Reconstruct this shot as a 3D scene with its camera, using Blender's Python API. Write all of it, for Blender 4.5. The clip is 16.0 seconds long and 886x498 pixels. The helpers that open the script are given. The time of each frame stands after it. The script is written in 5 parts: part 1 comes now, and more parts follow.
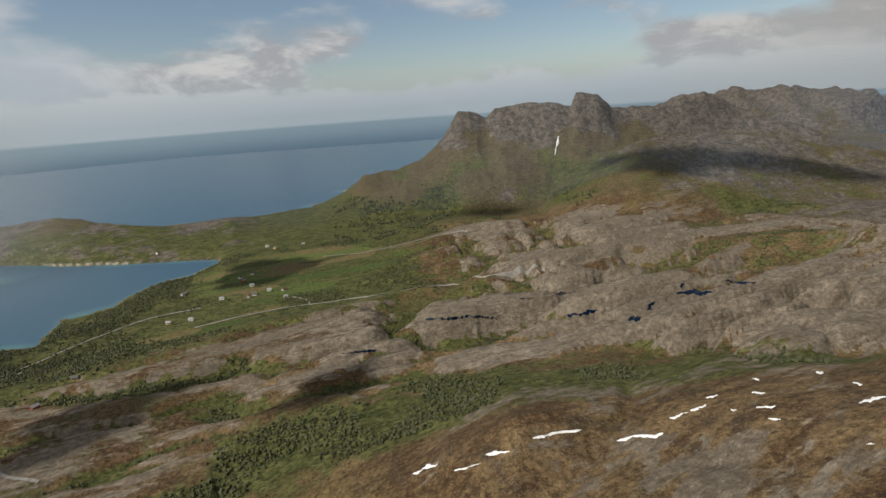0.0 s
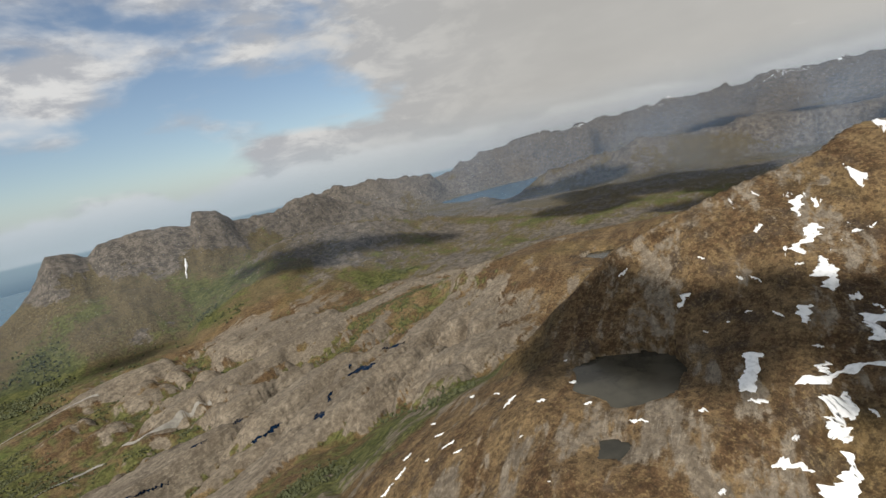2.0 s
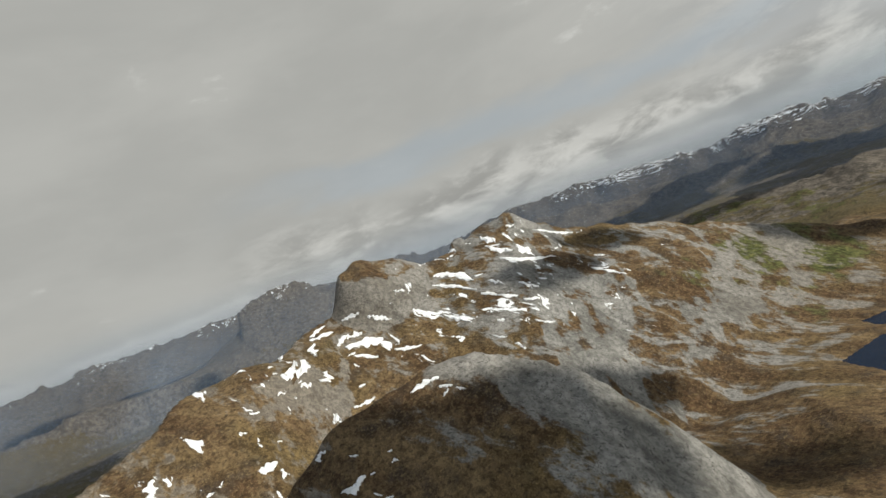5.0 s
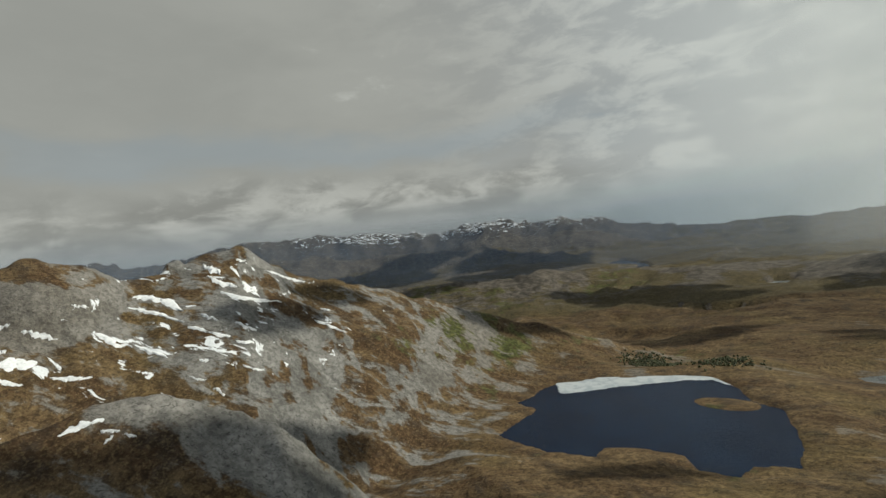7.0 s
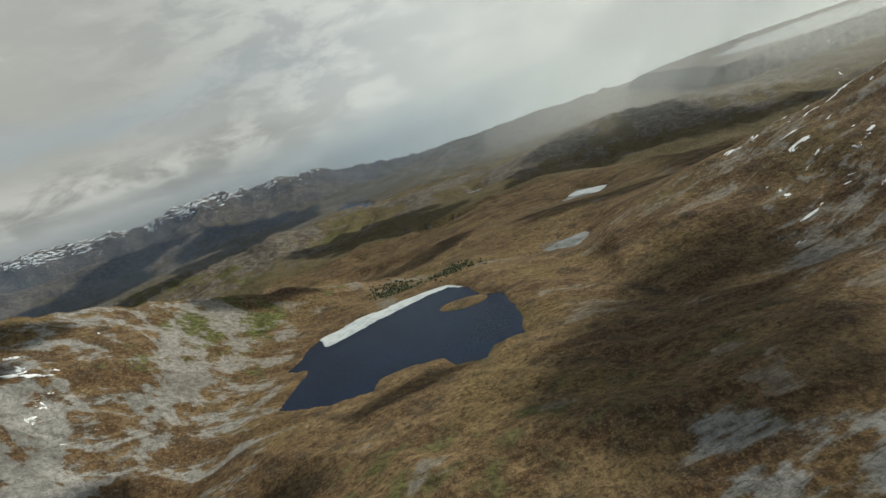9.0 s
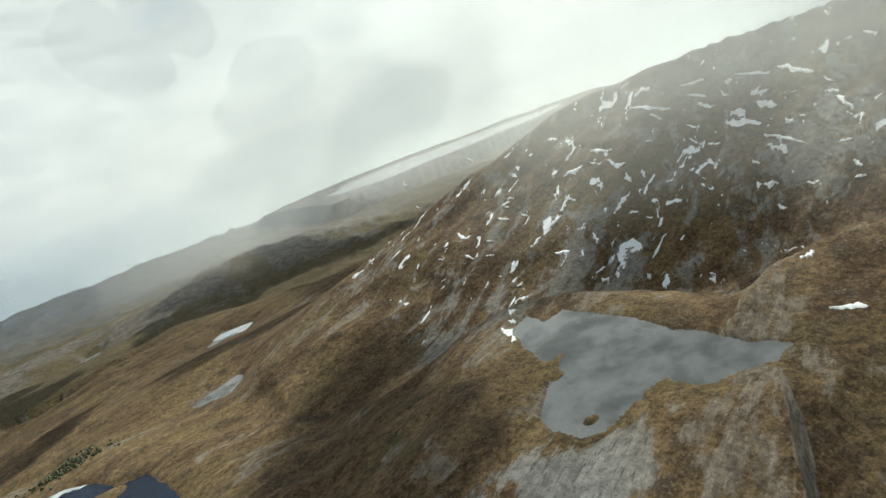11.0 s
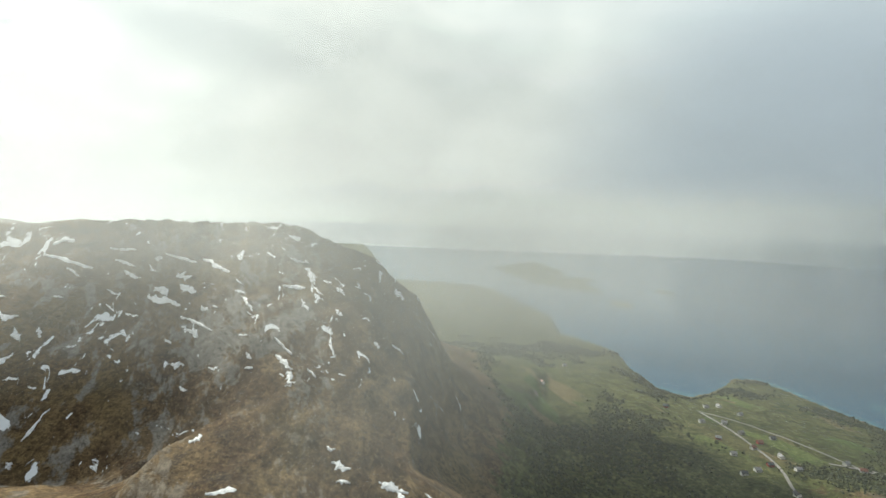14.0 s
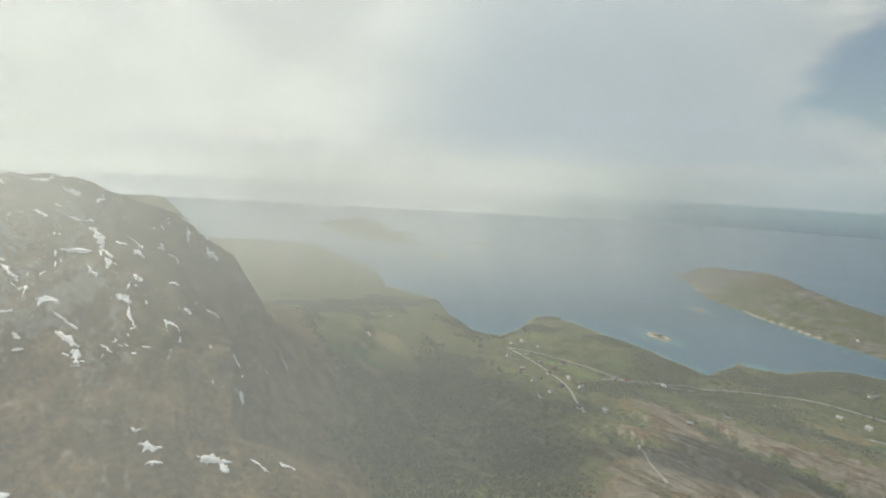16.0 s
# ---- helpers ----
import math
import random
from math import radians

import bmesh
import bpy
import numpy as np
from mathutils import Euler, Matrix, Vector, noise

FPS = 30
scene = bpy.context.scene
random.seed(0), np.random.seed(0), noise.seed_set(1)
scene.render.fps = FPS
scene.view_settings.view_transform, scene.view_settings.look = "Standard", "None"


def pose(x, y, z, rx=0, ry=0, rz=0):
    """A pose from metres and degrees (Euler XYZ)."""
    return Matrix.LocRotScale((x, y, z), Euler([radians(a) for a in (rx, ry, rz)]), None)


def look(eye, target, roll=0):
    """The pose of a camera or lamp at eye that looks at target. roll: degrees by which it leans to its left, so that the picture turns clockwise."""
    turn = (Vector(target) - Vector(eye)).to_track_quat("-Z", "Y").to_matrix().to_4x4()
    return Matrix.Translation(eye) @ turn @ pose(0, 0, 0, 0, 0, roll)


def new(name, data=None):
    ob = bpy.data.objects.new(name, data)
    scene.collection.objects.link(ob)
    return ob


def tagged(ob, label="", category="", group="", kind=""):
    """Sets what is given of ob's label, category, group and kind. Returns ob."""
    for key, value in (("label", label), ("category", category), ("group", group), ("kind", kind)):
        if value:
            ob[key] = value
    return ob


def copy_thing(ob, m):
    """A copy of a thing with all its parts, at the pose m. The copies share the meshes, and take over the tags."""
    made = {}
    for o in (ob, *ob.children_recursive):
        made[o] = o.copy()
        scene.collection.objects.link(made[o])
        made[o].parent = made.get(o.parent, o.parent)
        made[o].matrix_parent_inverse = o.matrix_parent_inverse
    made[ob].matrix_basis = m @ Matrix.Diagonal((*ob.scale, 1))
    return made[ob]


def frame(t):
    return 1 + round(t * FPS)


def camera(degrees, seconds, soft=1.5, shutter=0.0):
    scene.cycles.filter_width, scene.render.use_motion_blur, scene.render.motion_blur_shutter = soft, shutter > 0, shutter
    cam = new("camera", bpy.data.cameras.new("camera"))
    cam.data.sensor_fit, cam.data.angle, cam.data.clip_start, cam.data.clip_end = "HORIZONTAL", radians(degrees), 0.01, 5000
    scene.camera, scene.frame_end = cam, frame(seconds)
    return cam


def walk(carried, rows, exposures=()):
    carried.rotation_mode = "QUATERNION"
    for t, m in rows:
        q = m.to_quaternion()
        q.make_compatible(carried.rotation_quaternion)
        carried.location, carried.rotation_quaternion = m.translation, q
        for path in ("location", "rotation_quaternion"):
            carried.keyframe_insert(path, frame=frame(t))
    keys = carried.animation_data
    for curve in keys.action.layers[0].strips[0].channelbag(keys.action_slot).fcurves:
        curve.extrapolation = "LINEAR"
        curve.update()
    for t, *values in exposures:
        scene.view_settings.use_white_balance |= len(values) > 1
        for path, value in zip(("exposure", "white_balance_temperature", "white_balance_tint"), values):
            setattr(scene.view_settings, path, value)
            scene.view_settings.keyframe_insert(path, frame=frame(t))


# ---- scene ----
# Camera: turns right round nearly on the spot in the air, 320 m above the sea.
cam = camera(81.8, 16.0, soft=1.5)
EYE_Z = 320.0
CIRCLE = 4.7  # radius of the drift
# seconds, heading (degrees clockwise from +y), tilt, lean
FLIGHT = [
    (0, 0.13, -15.69, -4.02), (0.5, 6.21, -16.21, -3.56), (1, 16.39, -13.80, -4.89), (1.5, 26.30, -13.22, -10.86),
    (2, 39.81, -9.65, -12.48), (2.5, 52.60, -9.71, -12.29), (3, 66.72, -8.28, -23.67), (3.5, 77.75, -1.87, -23.58),
    (4, 86.60, 0.63, -21.20), (4.5, 100.05, -0.29, -20.88), (5, 110.33, -0.02, -20.94), (5.2, 115.26, 1.01, -18.37),
    (7.3, 143.27, -4.21, -4.77), (7.5, 145.68, -6.67, -3.51), (8, 149.90, -12.48, -5.36), (8.5, 154.75, -12.40, -11.17),
    (9, 167.14, -13.25, -19.31), (9.2, 171.29, -14.01, -19.80)]
FLIGHT_END = [
    (11.3, 216.22, -9.58, -16.16), (11.5, 221.44, -6.95, -12.23), (12, 237.05, -4.92, -4.11), (12.5, 248.47, -5.83, -5.63),
    (13, 249.92, -6.09, -11.26), (13.5, 258.44, -5.02, -7.51), (14, 270.39, -3.73, 2.18), (14.5, 276.84, -2.69, 3.73),
    (15, 276.55, -4.18, 4.42), (15.5, 287.32, -3.61, 6.54), (16, 290.11, -7.90, 3.03)]


def way(az, el=0.0):
    a, e = radians(az), radians(el)
    return Vector((math.sin(a) * math.cos(e), math.cos(a) * math.cos(e), math.sin(e)))


path_rows, eye, last = [], Vector((-CIRCLE, 0.0, EYE_Z)), None
for t, az, el, lean in FLIGHT + FLIGHT_END:
    if last is not None:
        eye = eye + way((az + last[1]) / 2) * 1.5 * (t - last[0])
    last = (t, az)
    path_rows.append((t, look(eye, eye + way(az, el) * 100, lean)))
EXPO = [(0.0, -0.24, 6760, 10), (1.5, -0.05, 6660, 10), (3.0, 0.1, 6720, 8), (5.2, -0.14, 6600, 6), (7.3, -0.50, 6620, 2), (8.3, -0.42, 6620, 2), (9.2, -0.15, 6620, 2), (11.3, 0.2, 6400, 0), (13.0, 0.25, 6450, 1), (14.0, 0.33, 6500, 1), (16.0, 0.42, 6650, 3)]
walk(cam, path_rows, EXPO)

# Daylight: a broken sky, the sun high over the southern hill.
SUN_AZ, SUN_EL = 236.0, 42.0
world = bpy.data.worlds.new("sky")
scene.world = world
world.use_nodes = True
wn, wl = world.node_tree.nodes, world.node_tree.links
wn.clear()


def wmath(op, a, b=0.0, c=None):
    n = wn.new("ShaderNodeMath")
    n.operation = op
    for i, v in enumerate((a, b, c)):
        if isinstance(v, bpy.types.NodeSocket):
            wl.new(v, n.inputs[i])
        elif v is not None:
            n.inputs[i].default_value = v
    return n.outputs[0]


def wramp(v, lo, hi):
    n = wn.new("ShaderNodeMapRange")
    n.interpolation_type = "SMOOTHSTEP"
    wl.new(v, n.inputs["Value"])
    n.inputs["From Min"].default_value, n.inputs["From Max"].default_value = lo, hi
    return n.outputs[0]


def wmix(f, a, b):
    n = wn.new("ShaderNodeMix")
    n.data_type = "RGBA"
    for s, v in ((n.inputs[0], f), (n.inputs[6], a), (n.inputs[7], b)):
        if isinstance(v, bpy.types.NodeSocket):
            wl.new(v, s)
        else:
            s.default_value = (*v, 1) if isinstance(v, tuple) else v
    return n.outputs[2]


def wnoise(vec, scale, detail, rough=0.55, distort=0.0):
    n = wn.new("ShaderNodeTexNoise")
    wl.new(vec, n.inputs["Vector"])
    n.inputs["Scale"].default_value, n.inputs["Detail"].default_value = scale, detail
    n.inputs["Roughness"].default_value, n.inputs["Distortion"].default_value = rough, distort
    return n.outputs["Fac"]


sky = wn.new("ShaderNodeTexSky")
sky.sky_type, sky.sun_disc = "NISHITA", False
sky.sun_elevation, sky.sun_rotation = radians(SUN_EL), radians(SUN_AZ)
sky.altitude, sky.air_density, sky.dust_density = 300, 1.0, 1.0
clear = wn.new("ShaderNodeVectorMath")
clear.operation = "SCALE"
wl.new(sky.outputs[0], clear.inputs[0])
clear.inputs["Scale"].default_value = 0.10
gen = wn.new("ShaderNodeTexCoord")
sep = wn.new("ShaderNodeSeparateXYZ")
wl.new(gen.outputs["Generated"], sep.inputs[0])
dx, dy, dz = sep.outputs


def toward(az):
    return wmath("ADD", wmath("MULTIPLY", dx, math.sin(radians(az))), wmath("MULTIPLY", dy, math.cos(radians(az))))


# cloud layer seen in perspective: flat streaks near the horizon
lift = wmath("ADD", wmath("MAXIMUM", dz, 0.0), 0.10)
flat = wn.new("ShaderNodeCombineXYZ")
wl.new(wmath("DIVIDE", dx, lift), flat.inputs[0])
wl.new(wmath("DIVIDE", dy, lift), flat.inputs[1])
sheet = wnoise(flat.outputs[0], 0.42, 5, 0.5, 0.2)
puff_map = wn.new("ShaderNodeMapping")
puff_map.inputs["Scale"].default_value = (1, 1, 2.6)
wl.new(gen.outputs["Generated"], puff_map.inputs["Vector"])
puff = wnoise(puff_map.outputs[0], 2.6, 7, 0.5, 0.2)
fluff = wnoise(puff_map.outputs[0], 9.0, 6, 0.6, 0.3)
# overcast inland, breaks over the sea
inland_sky = wramp(toward(95), 0.2, 0.82)
south_sky = wramp(toward(236), -0.05, 0.92)
amount = wmath("ADD", wmath("MULTIPLY", sheet, 0.42), wmath("MULTIPLY", puff, 0.58))
amount = wmath("ADD", amount, wmath("MULTIPLY", inland_sky, 0.30))
amount = wmath("ADD", amount, wmath("MULTIPLY", south_sky, 0.22))
west_sky = wramp(toward(292), 0.75, 0.95)
amount = wmath("ADD", amount, wmath("MULTIPLY", west_sky, 0.25))
clouded = wramp(amount, 0.485, 0.575)
grey = wmix(wramp(puff, 0.35, 0.68), (0.435, 0.432, 0.42), (0.495, 0.49, 0.475))
grey = wmix(wmath('MULTIPLY', wramp(fluff, 0.45, 0.75), 0.2), grey, (0.52, 0.515, 0.50))
white = wmix(wramp(puff, 0.36, 0.6), (0.70, 0.73, 0.73), (0.90, 0.92, 0.90))
sea_cloud = wmix(wramp(fluff, 0.42, 0.62), (0.42, 0.44, 0.48), (0.68, 0.69, 0.70))
cloud = wmix(inland_sky, sea_cloud, grey)
cloud = wmix(west_sky, cloud, (0.80, 0.84, 0.86))
cloud = wmix(south_sky, cloud, white)
cloud = wmix(wramp(toward(306), 0.86, 0.985), cloud, (0.46, 0.53, 0.62))
above = wmix(clouded, clear.outputs[0], cloud)
# a bank of small white clouds low over the horizon
bank_noise = wmath("ADD", wmath("MULTIPLY", fluff, 0.6), wmath("MULTIPLY", puff, 0.4))
low = wmath("MULTIPLY", wramp(dz, -0.012, 0.004), wramp(dz, 0.07, 0.015))
bank = wramp(wmath("ADD", bank_noise, wmath("MULTIPLY", low, 0.30)), 0.60, 0.72)
above = wmix(wmath("MULTIPLY", bank, wramp(dz, -0.01, 0.01)), above, wmix(inland_sky, (0.66, 0.69, 0.72), (0.64, 0.635, 0.62)))
# a dark-bottomed roll of cloud over the inland hills, a blue gap above it
roll_lift = wmath("ADD", dz, wmath("MULTIPLY", wmath("SUBTRACT", puff, 0.5), 0.22))
over_hills = wramp(toward(125), 0.75, 0.96)
above = wmix(wmath("MULTIPLY", over_hills, wmath("MULTIPLY", wramp(roll_lift, 0.02, 0.06), wramp(roll_lift, 0.14, 0.08))), above, wmix(wramp(fluff, 0.4, 0.65), (0.34, 0.335, 0.325), (0.66, 0.65, 0.63)))
above = wmix(wmath("MULTIPLY", wmath("MULTIPLY", over_hills, 0.3), wmath("MULTIPLY", wramp(roll_lift, 0.13, 0.17), wramp(roll_lift, 0.23, 0.18))), above, (0.34, 0.45, 0.58))
haze = wmix(inland_sky, (0.42, 0.50, 0.56), (0.47, 0.49, 0.50))
haze = wmix(south_sky, haze, (0.86, 0.90, 0.87))
above = wmix(wramp(dz, 0.10, -0.015), above, haze)
# sea past the mesh is painted here, with haze paling it toward the horizon
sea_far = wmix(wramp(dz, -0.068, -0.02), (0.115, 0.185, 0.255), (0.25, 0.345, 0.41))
# sky glare on the sunward water is put into the band's colour
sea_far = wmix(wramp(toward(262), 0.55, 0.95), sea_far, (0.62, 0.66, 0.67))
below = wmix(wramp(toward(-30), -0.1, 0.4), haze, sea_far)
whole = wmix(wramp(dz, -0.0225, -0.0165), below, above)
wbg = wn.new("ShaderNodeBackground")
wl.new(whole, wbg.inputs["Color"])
wout = wn.new("ShaderNodeOutputWorld")
wl.new(wbg.outputs[0], wout.inputs["Surface"])

sun = new("sun", bpy.data.lights.new("sun", "SUN"))
sun.data.energy, sun.data.angle, sun.data.color = 4.8, radians(0.5), (1.0, 0.95, 0.87)
sun.matrix_world = look(way(SUN_AZ, SUN_EL) * 100, (0, 0, 0))

# ---- the lie of the land ----
def vhash(ix, iy, seed):
    n = (ix.astype(np.int64) * 374761393 + iy.astype(np.int64) * 668265263 + seed * 974634777) & 0xFFFFFFFF
    n = ((n ^ (n >> 13)) * 1274126177) & 0xFFFFFFFF
    return ((n ^ (n >> 16)) & 0xFFFF) / 65535.0


def vnoise(x, y, seed=0):
    ix, iy = np.floor(x), np.floor(y)
    fx, fy = x - ix, y - iy
    fx, fy = fx * fx * fx * (fx * (fx * 6 - 15) + 10), fy * fy * fy * (fy * (fy * 6 - 15) + 10)
    a, b = vhash(ix, iy, seed), vhash(ix + 1, iy, seed)
    c, d = vhash(ix, iy + 1, seed), vhash(ix + 1, iy + 1, seed)
    return (a + (b - a) * fx) * (1 - fy) + (c + (d - c) * fx) * fy


def fbm(x, y, size, octaves, seed, ridged=False, billow=False):
    total, amp, norm = 0.0, 1.0, 0.0
    for o in range(octaves):
        v = vnoise(x / size + 17.3 * o, y / size - 9.1 * o, seed + o)
        v = 1 - np.abs(2 * v - 1) * 1.6 if ridged else (np.abs(2 * v - 1) * 2.2 - 0.6 if billow else 2 * v - 1)
        total, norm = total + amp * v, norm + amp
        amp, size = amp * 0.5, size * 0.48
    return total / norm


def twist(r):
    """Degrees between a heading seen from the circle and one seen from its centre."""
    return np.degrees(CIRCLE / np.maximum(r, 150.0))


def at(az, r):
    a = np.radians(az - twist(r))
    return r * np.sin(a), r * np.cos(a)


def smax(a, b, k):
    h = np.clip(0.5 + 0.5 * (a - b) / k, 0, 1)
    return b + (a - b) * h + k * h * (1 - h)


def smooth(lo, hi, v):
    u = np.clip((v - lo) / (hi - lo), 0, 1)
    return u * u * (3 - 2 * u)


def around(az):
    return (np.asarray(az) + 180.0) % 360.0 - 180.0


# outer shore: heading, distance
SHORE = [(-180, 9000), (-102, 9000), (-96, 2500), (-86, 2400), (-83, 2200), (-80.6, 1912), (-77.3, 1694), (-76.3, 1456), (-70.3, 1313), (-68.6, 1190), (-66.2, 1075), (-62.8, 1050),
         (-60.8, 1110), (-59, 1205), (-57, 1225), (-52.4, 1146), (-49.7, 1094), (-45, 1021), (-41, 985), (-38.5, 1087), (-34.5, 1094), (-30, 1200), (-27.4, 1194),
         (-24.5, 1265), (-22.5, 1740), (-18, 1840), (-14, 1853), (-10, 2100), (-4, 2500), (4, 2900), (12, 3300), (20, 3400), (28, 4300), (34, 9000),
         (38, 9000), (180, 9000)]
# the headland across the bay: near and far shore
CAPE_NEAR = [(-46, 2300), (-45, 2116), (-43, 1850), (-41.7, 1710), (-35.6, 1505), (-29.9, 1386), (-23.6, 1293), (-18, 1270)]
CAPE_FAR = [(-46, 2300), (-45, 2160), (-41, 2150), (-37, 2080), (-30, 1880), (-22, 1830), (-18, 1830)]
# crests of the hills: heading, distance, height
CREST_MOUNTAIN = [(-14.1, 1760, -8), (-10.4, 1800, 37), (-7.8, 1830, 98), (-4.2, 1860, 104), (-1.5, 1890, 131), (0.7, 1910, 185), (2, 1930, 239),
                  (2.8, 1940, 291), (4.1, 1950, 287), (5, 1960, 271), (5.9, 1970, 261), (6.8, 1980, 291), (10.3, 1990, 300), (13.1, 1990, 295),
                  (14.5, 2000, 280), (15, 2000, 324), (16.3, 2010, 315), (17.4, 2030, 323), (19.1, 2080, 259), (22.7, 2180, 255), (25, 2260, 292),
                  (27.5, 2340, 303), (29.4, 2400, 240), (33, 2450, 165), (37, 2500, 115), (42, 2550, 19), (46, 2600, -143)]
CREST_HEATH = [(-40, 290, 20), (-25, 290, 45), (-5, 292, 80), (8, 300, 112), (20, 330, 110), (28.9, 350, 86), (36, 365, 104), (43.9, 385, 153),
               (47.9, 395, 167), (53.2, 400, 198), (57.7, 408, 224), (63.1, 420, 234), (68.3, 440, 247), (76.8, 480, 266), (81.7, 520, 289),
               (85.8, 560, 312), (92.5, 620, 301), (96.2, 650, 297), (105, 670, 306), (109.4, 680, 308), (113.3, 690, 323), (115.6, 695, 332),
               (118, 700, 336), (120.8, 705, 310), (125.8, 720, 280), (131, 735, 261), (135.3, 745, 231), (139.5, 760, 211), (152.7, 800, 148),
               (160.4, 810, 112), (168, 830, 70)]
CREST_DOME = [(68, 350, 130), (76, 345, 165), (84, 338, 200), (92, 330, 236), (100, 335, 244), (104.4, 335, 251), (108.5, 330, 250), (110.9, 326, 248), (115, 320, 238),
              (119.6, 310, 225), (122.3, 305, 209), (126.8, 298, 180), (132, 288, 148), (136, 282, 104)]
CREST_SOUTH = [(178, 640, 86), (186, 660, 141), (194, 700, 165), (200, 740, 172), (205, 780, 192), (212, 800, 226), (219, 810, 258), (225, 810, 279),
               (232, 800, 292), (238, 790, 292), (244, 760, 300), (249, 720, 299), (253.5, 700, 293), (259, 690, 271), (262, 690, 259),
               (264, 690, 235), (267, 690, 210), (269.2, 690, 156), (271.7, 695, 108), (275, 700, 72), (279, 715, 46), (285, 735, 24)]
CREST_SHOULDER = [(196, 330, 120), (206, 300, 150), (222, 260, 158), (236, 300, 154), (243, 380, 156), (250, 420, 160), (256, 410, 152), (261, 400, 138), (266, 385, 122), (272, 362, 104), (284, 332, 62), (330, 320, 35)]
CREST_RIM = [(112, 250, 110), (124, 250, 128), (140, 250, 140), (160, 255, 142), (176, 245, 150), (190, 240, 152), (206, 270, 154), (225, 245, 158), (240, 240, 160)]
CREST_FAR = [(43, 4700, 241), (46.1, 4750, 302), (52.3, 4750, 357), (57, 4750, 347), (62, 4750, 383), (67, 4750, 413), (71, 4750, 383),
             (76, 4750, 428), (80.4, 4750, 390), (86.7, 4700, 404), (100, 4700, 397), (112, 4600, 341), (118, 4500, 419), (124, 4400, 396),
             (130.5, 4300, 402), (138.6, 4100, 312), (144.6, 3900, 377), (147, 3900, 351), (151.7, 3900, 305), (156.4, 3900, 289), (162, 4000, 178),
             (168, 4100, 111), (179, 4300, 81), (190, 4500, 1), (200, 4700, -158)]
CREST_DARK = [(80, 3700, -40), (82.6, 3700, 130), (84, 3700, 235), (86, 3700, 350), (88.6, 3700, 432), (92.2, 3700, 448), (94.5, 3700, 440), (97, 3700, 352), (102, 3600, 265), (112, 3500, 235),
              (118, 3400, 278), (124, 3300, 245), (134, 3200, 207), (150, 2900, 137), (165, 2900, 20)]
CREST_RANGE = [(22, 3600, 199), (26, 3800, 233), (30.6, 4000, 281), (35, 4100, 241), (39.8, 4300, 228), (43.3, 4450, -6), (46, 4500, -156),
               (48, 4500, -227)]
CREST_CAPE = [(-45.2, 2080, -7), (-43, 2020, 50), (-41.2, 1950, 64), (-36.9, 1880, 73), (-33.6, 1780, 53), (-28, 1660, 29), (-22.3, 1660, 33),
              (-17.7, 1720, -14)]
CREST_MID = [(40, 3250, 0), (48, 3300, 60), (56, 3300, 120), (62, 3200, 160), (70, 3200, 175), (76, 3300, 150), (82, 3300, 60)]
CREST_LOW = [(24, 1000, 40), (32, 950, 78), (41, 930, 112), (48, 900, 122), (55, 900, 132), (62, 1000, 130), (70, 1100, 118), (80, 1200, 100)]
CREST_BASIN = [(128, 1700, 110), (140, 1650, 150), (150, 1600, 165), (160, 1700, 130), (172, 1500, 140), (182, 1600, 165), (192, 1700, 170), (204, 1800, 120)]
# crest, floor, reach on the near side, on the far side, hollowness near and far
CREST_FLANK = [(13, 1680, 60), (17, 1680, 128), (22, 1700, 172), (27, 1780, 182), (32, 1880, 165), (37, 2040, 120), (42, 2200, 72), (50, 2350, 40), (58, 2500, 20)]
RIDGES = [(CREST_CAPE, 2, 420, 230, 1.0, 1.0), (CREST_RANGE, -20, 700, 600, 1.1, 1.3), (CREST_FLANK, 20, 620, 500, 1.1, 1.3), (CREST_MOUNTAIN, 0, 620, 900, -1.2, 1.3), (CREST_LOW, 20, 300, 420, 1.3, 1.3), (CREST_DARK, 20, 900, 700, 1.2, 1.3),
          (CREST_MID, -5, 360, 500, 1.2, 1.3), (CREST_FAR, -30, 1000, 900, 1.15, 1.3), (CREST_BASIN, 70, 420, 500, 1.3, 1.3)]
NEAR_RIDGES = [(CREST_RIM, 100, 300, 300, 1.0, 1.3), (CREST_HEATH, 15, 470, 430, 0.95, 1.5), (CREST_DOME, 60, 260, 190, 0.85, 1.1), (CREST_SOUTH, 30, 560, 600, 1.0, 1.3), (CREST_SHOULDER, 20, 460, 260, 0.9, 1.15)]


def interp(az, table):
    return np.interp(around(az), [p[0] for p in table], [p[1] for p in table])


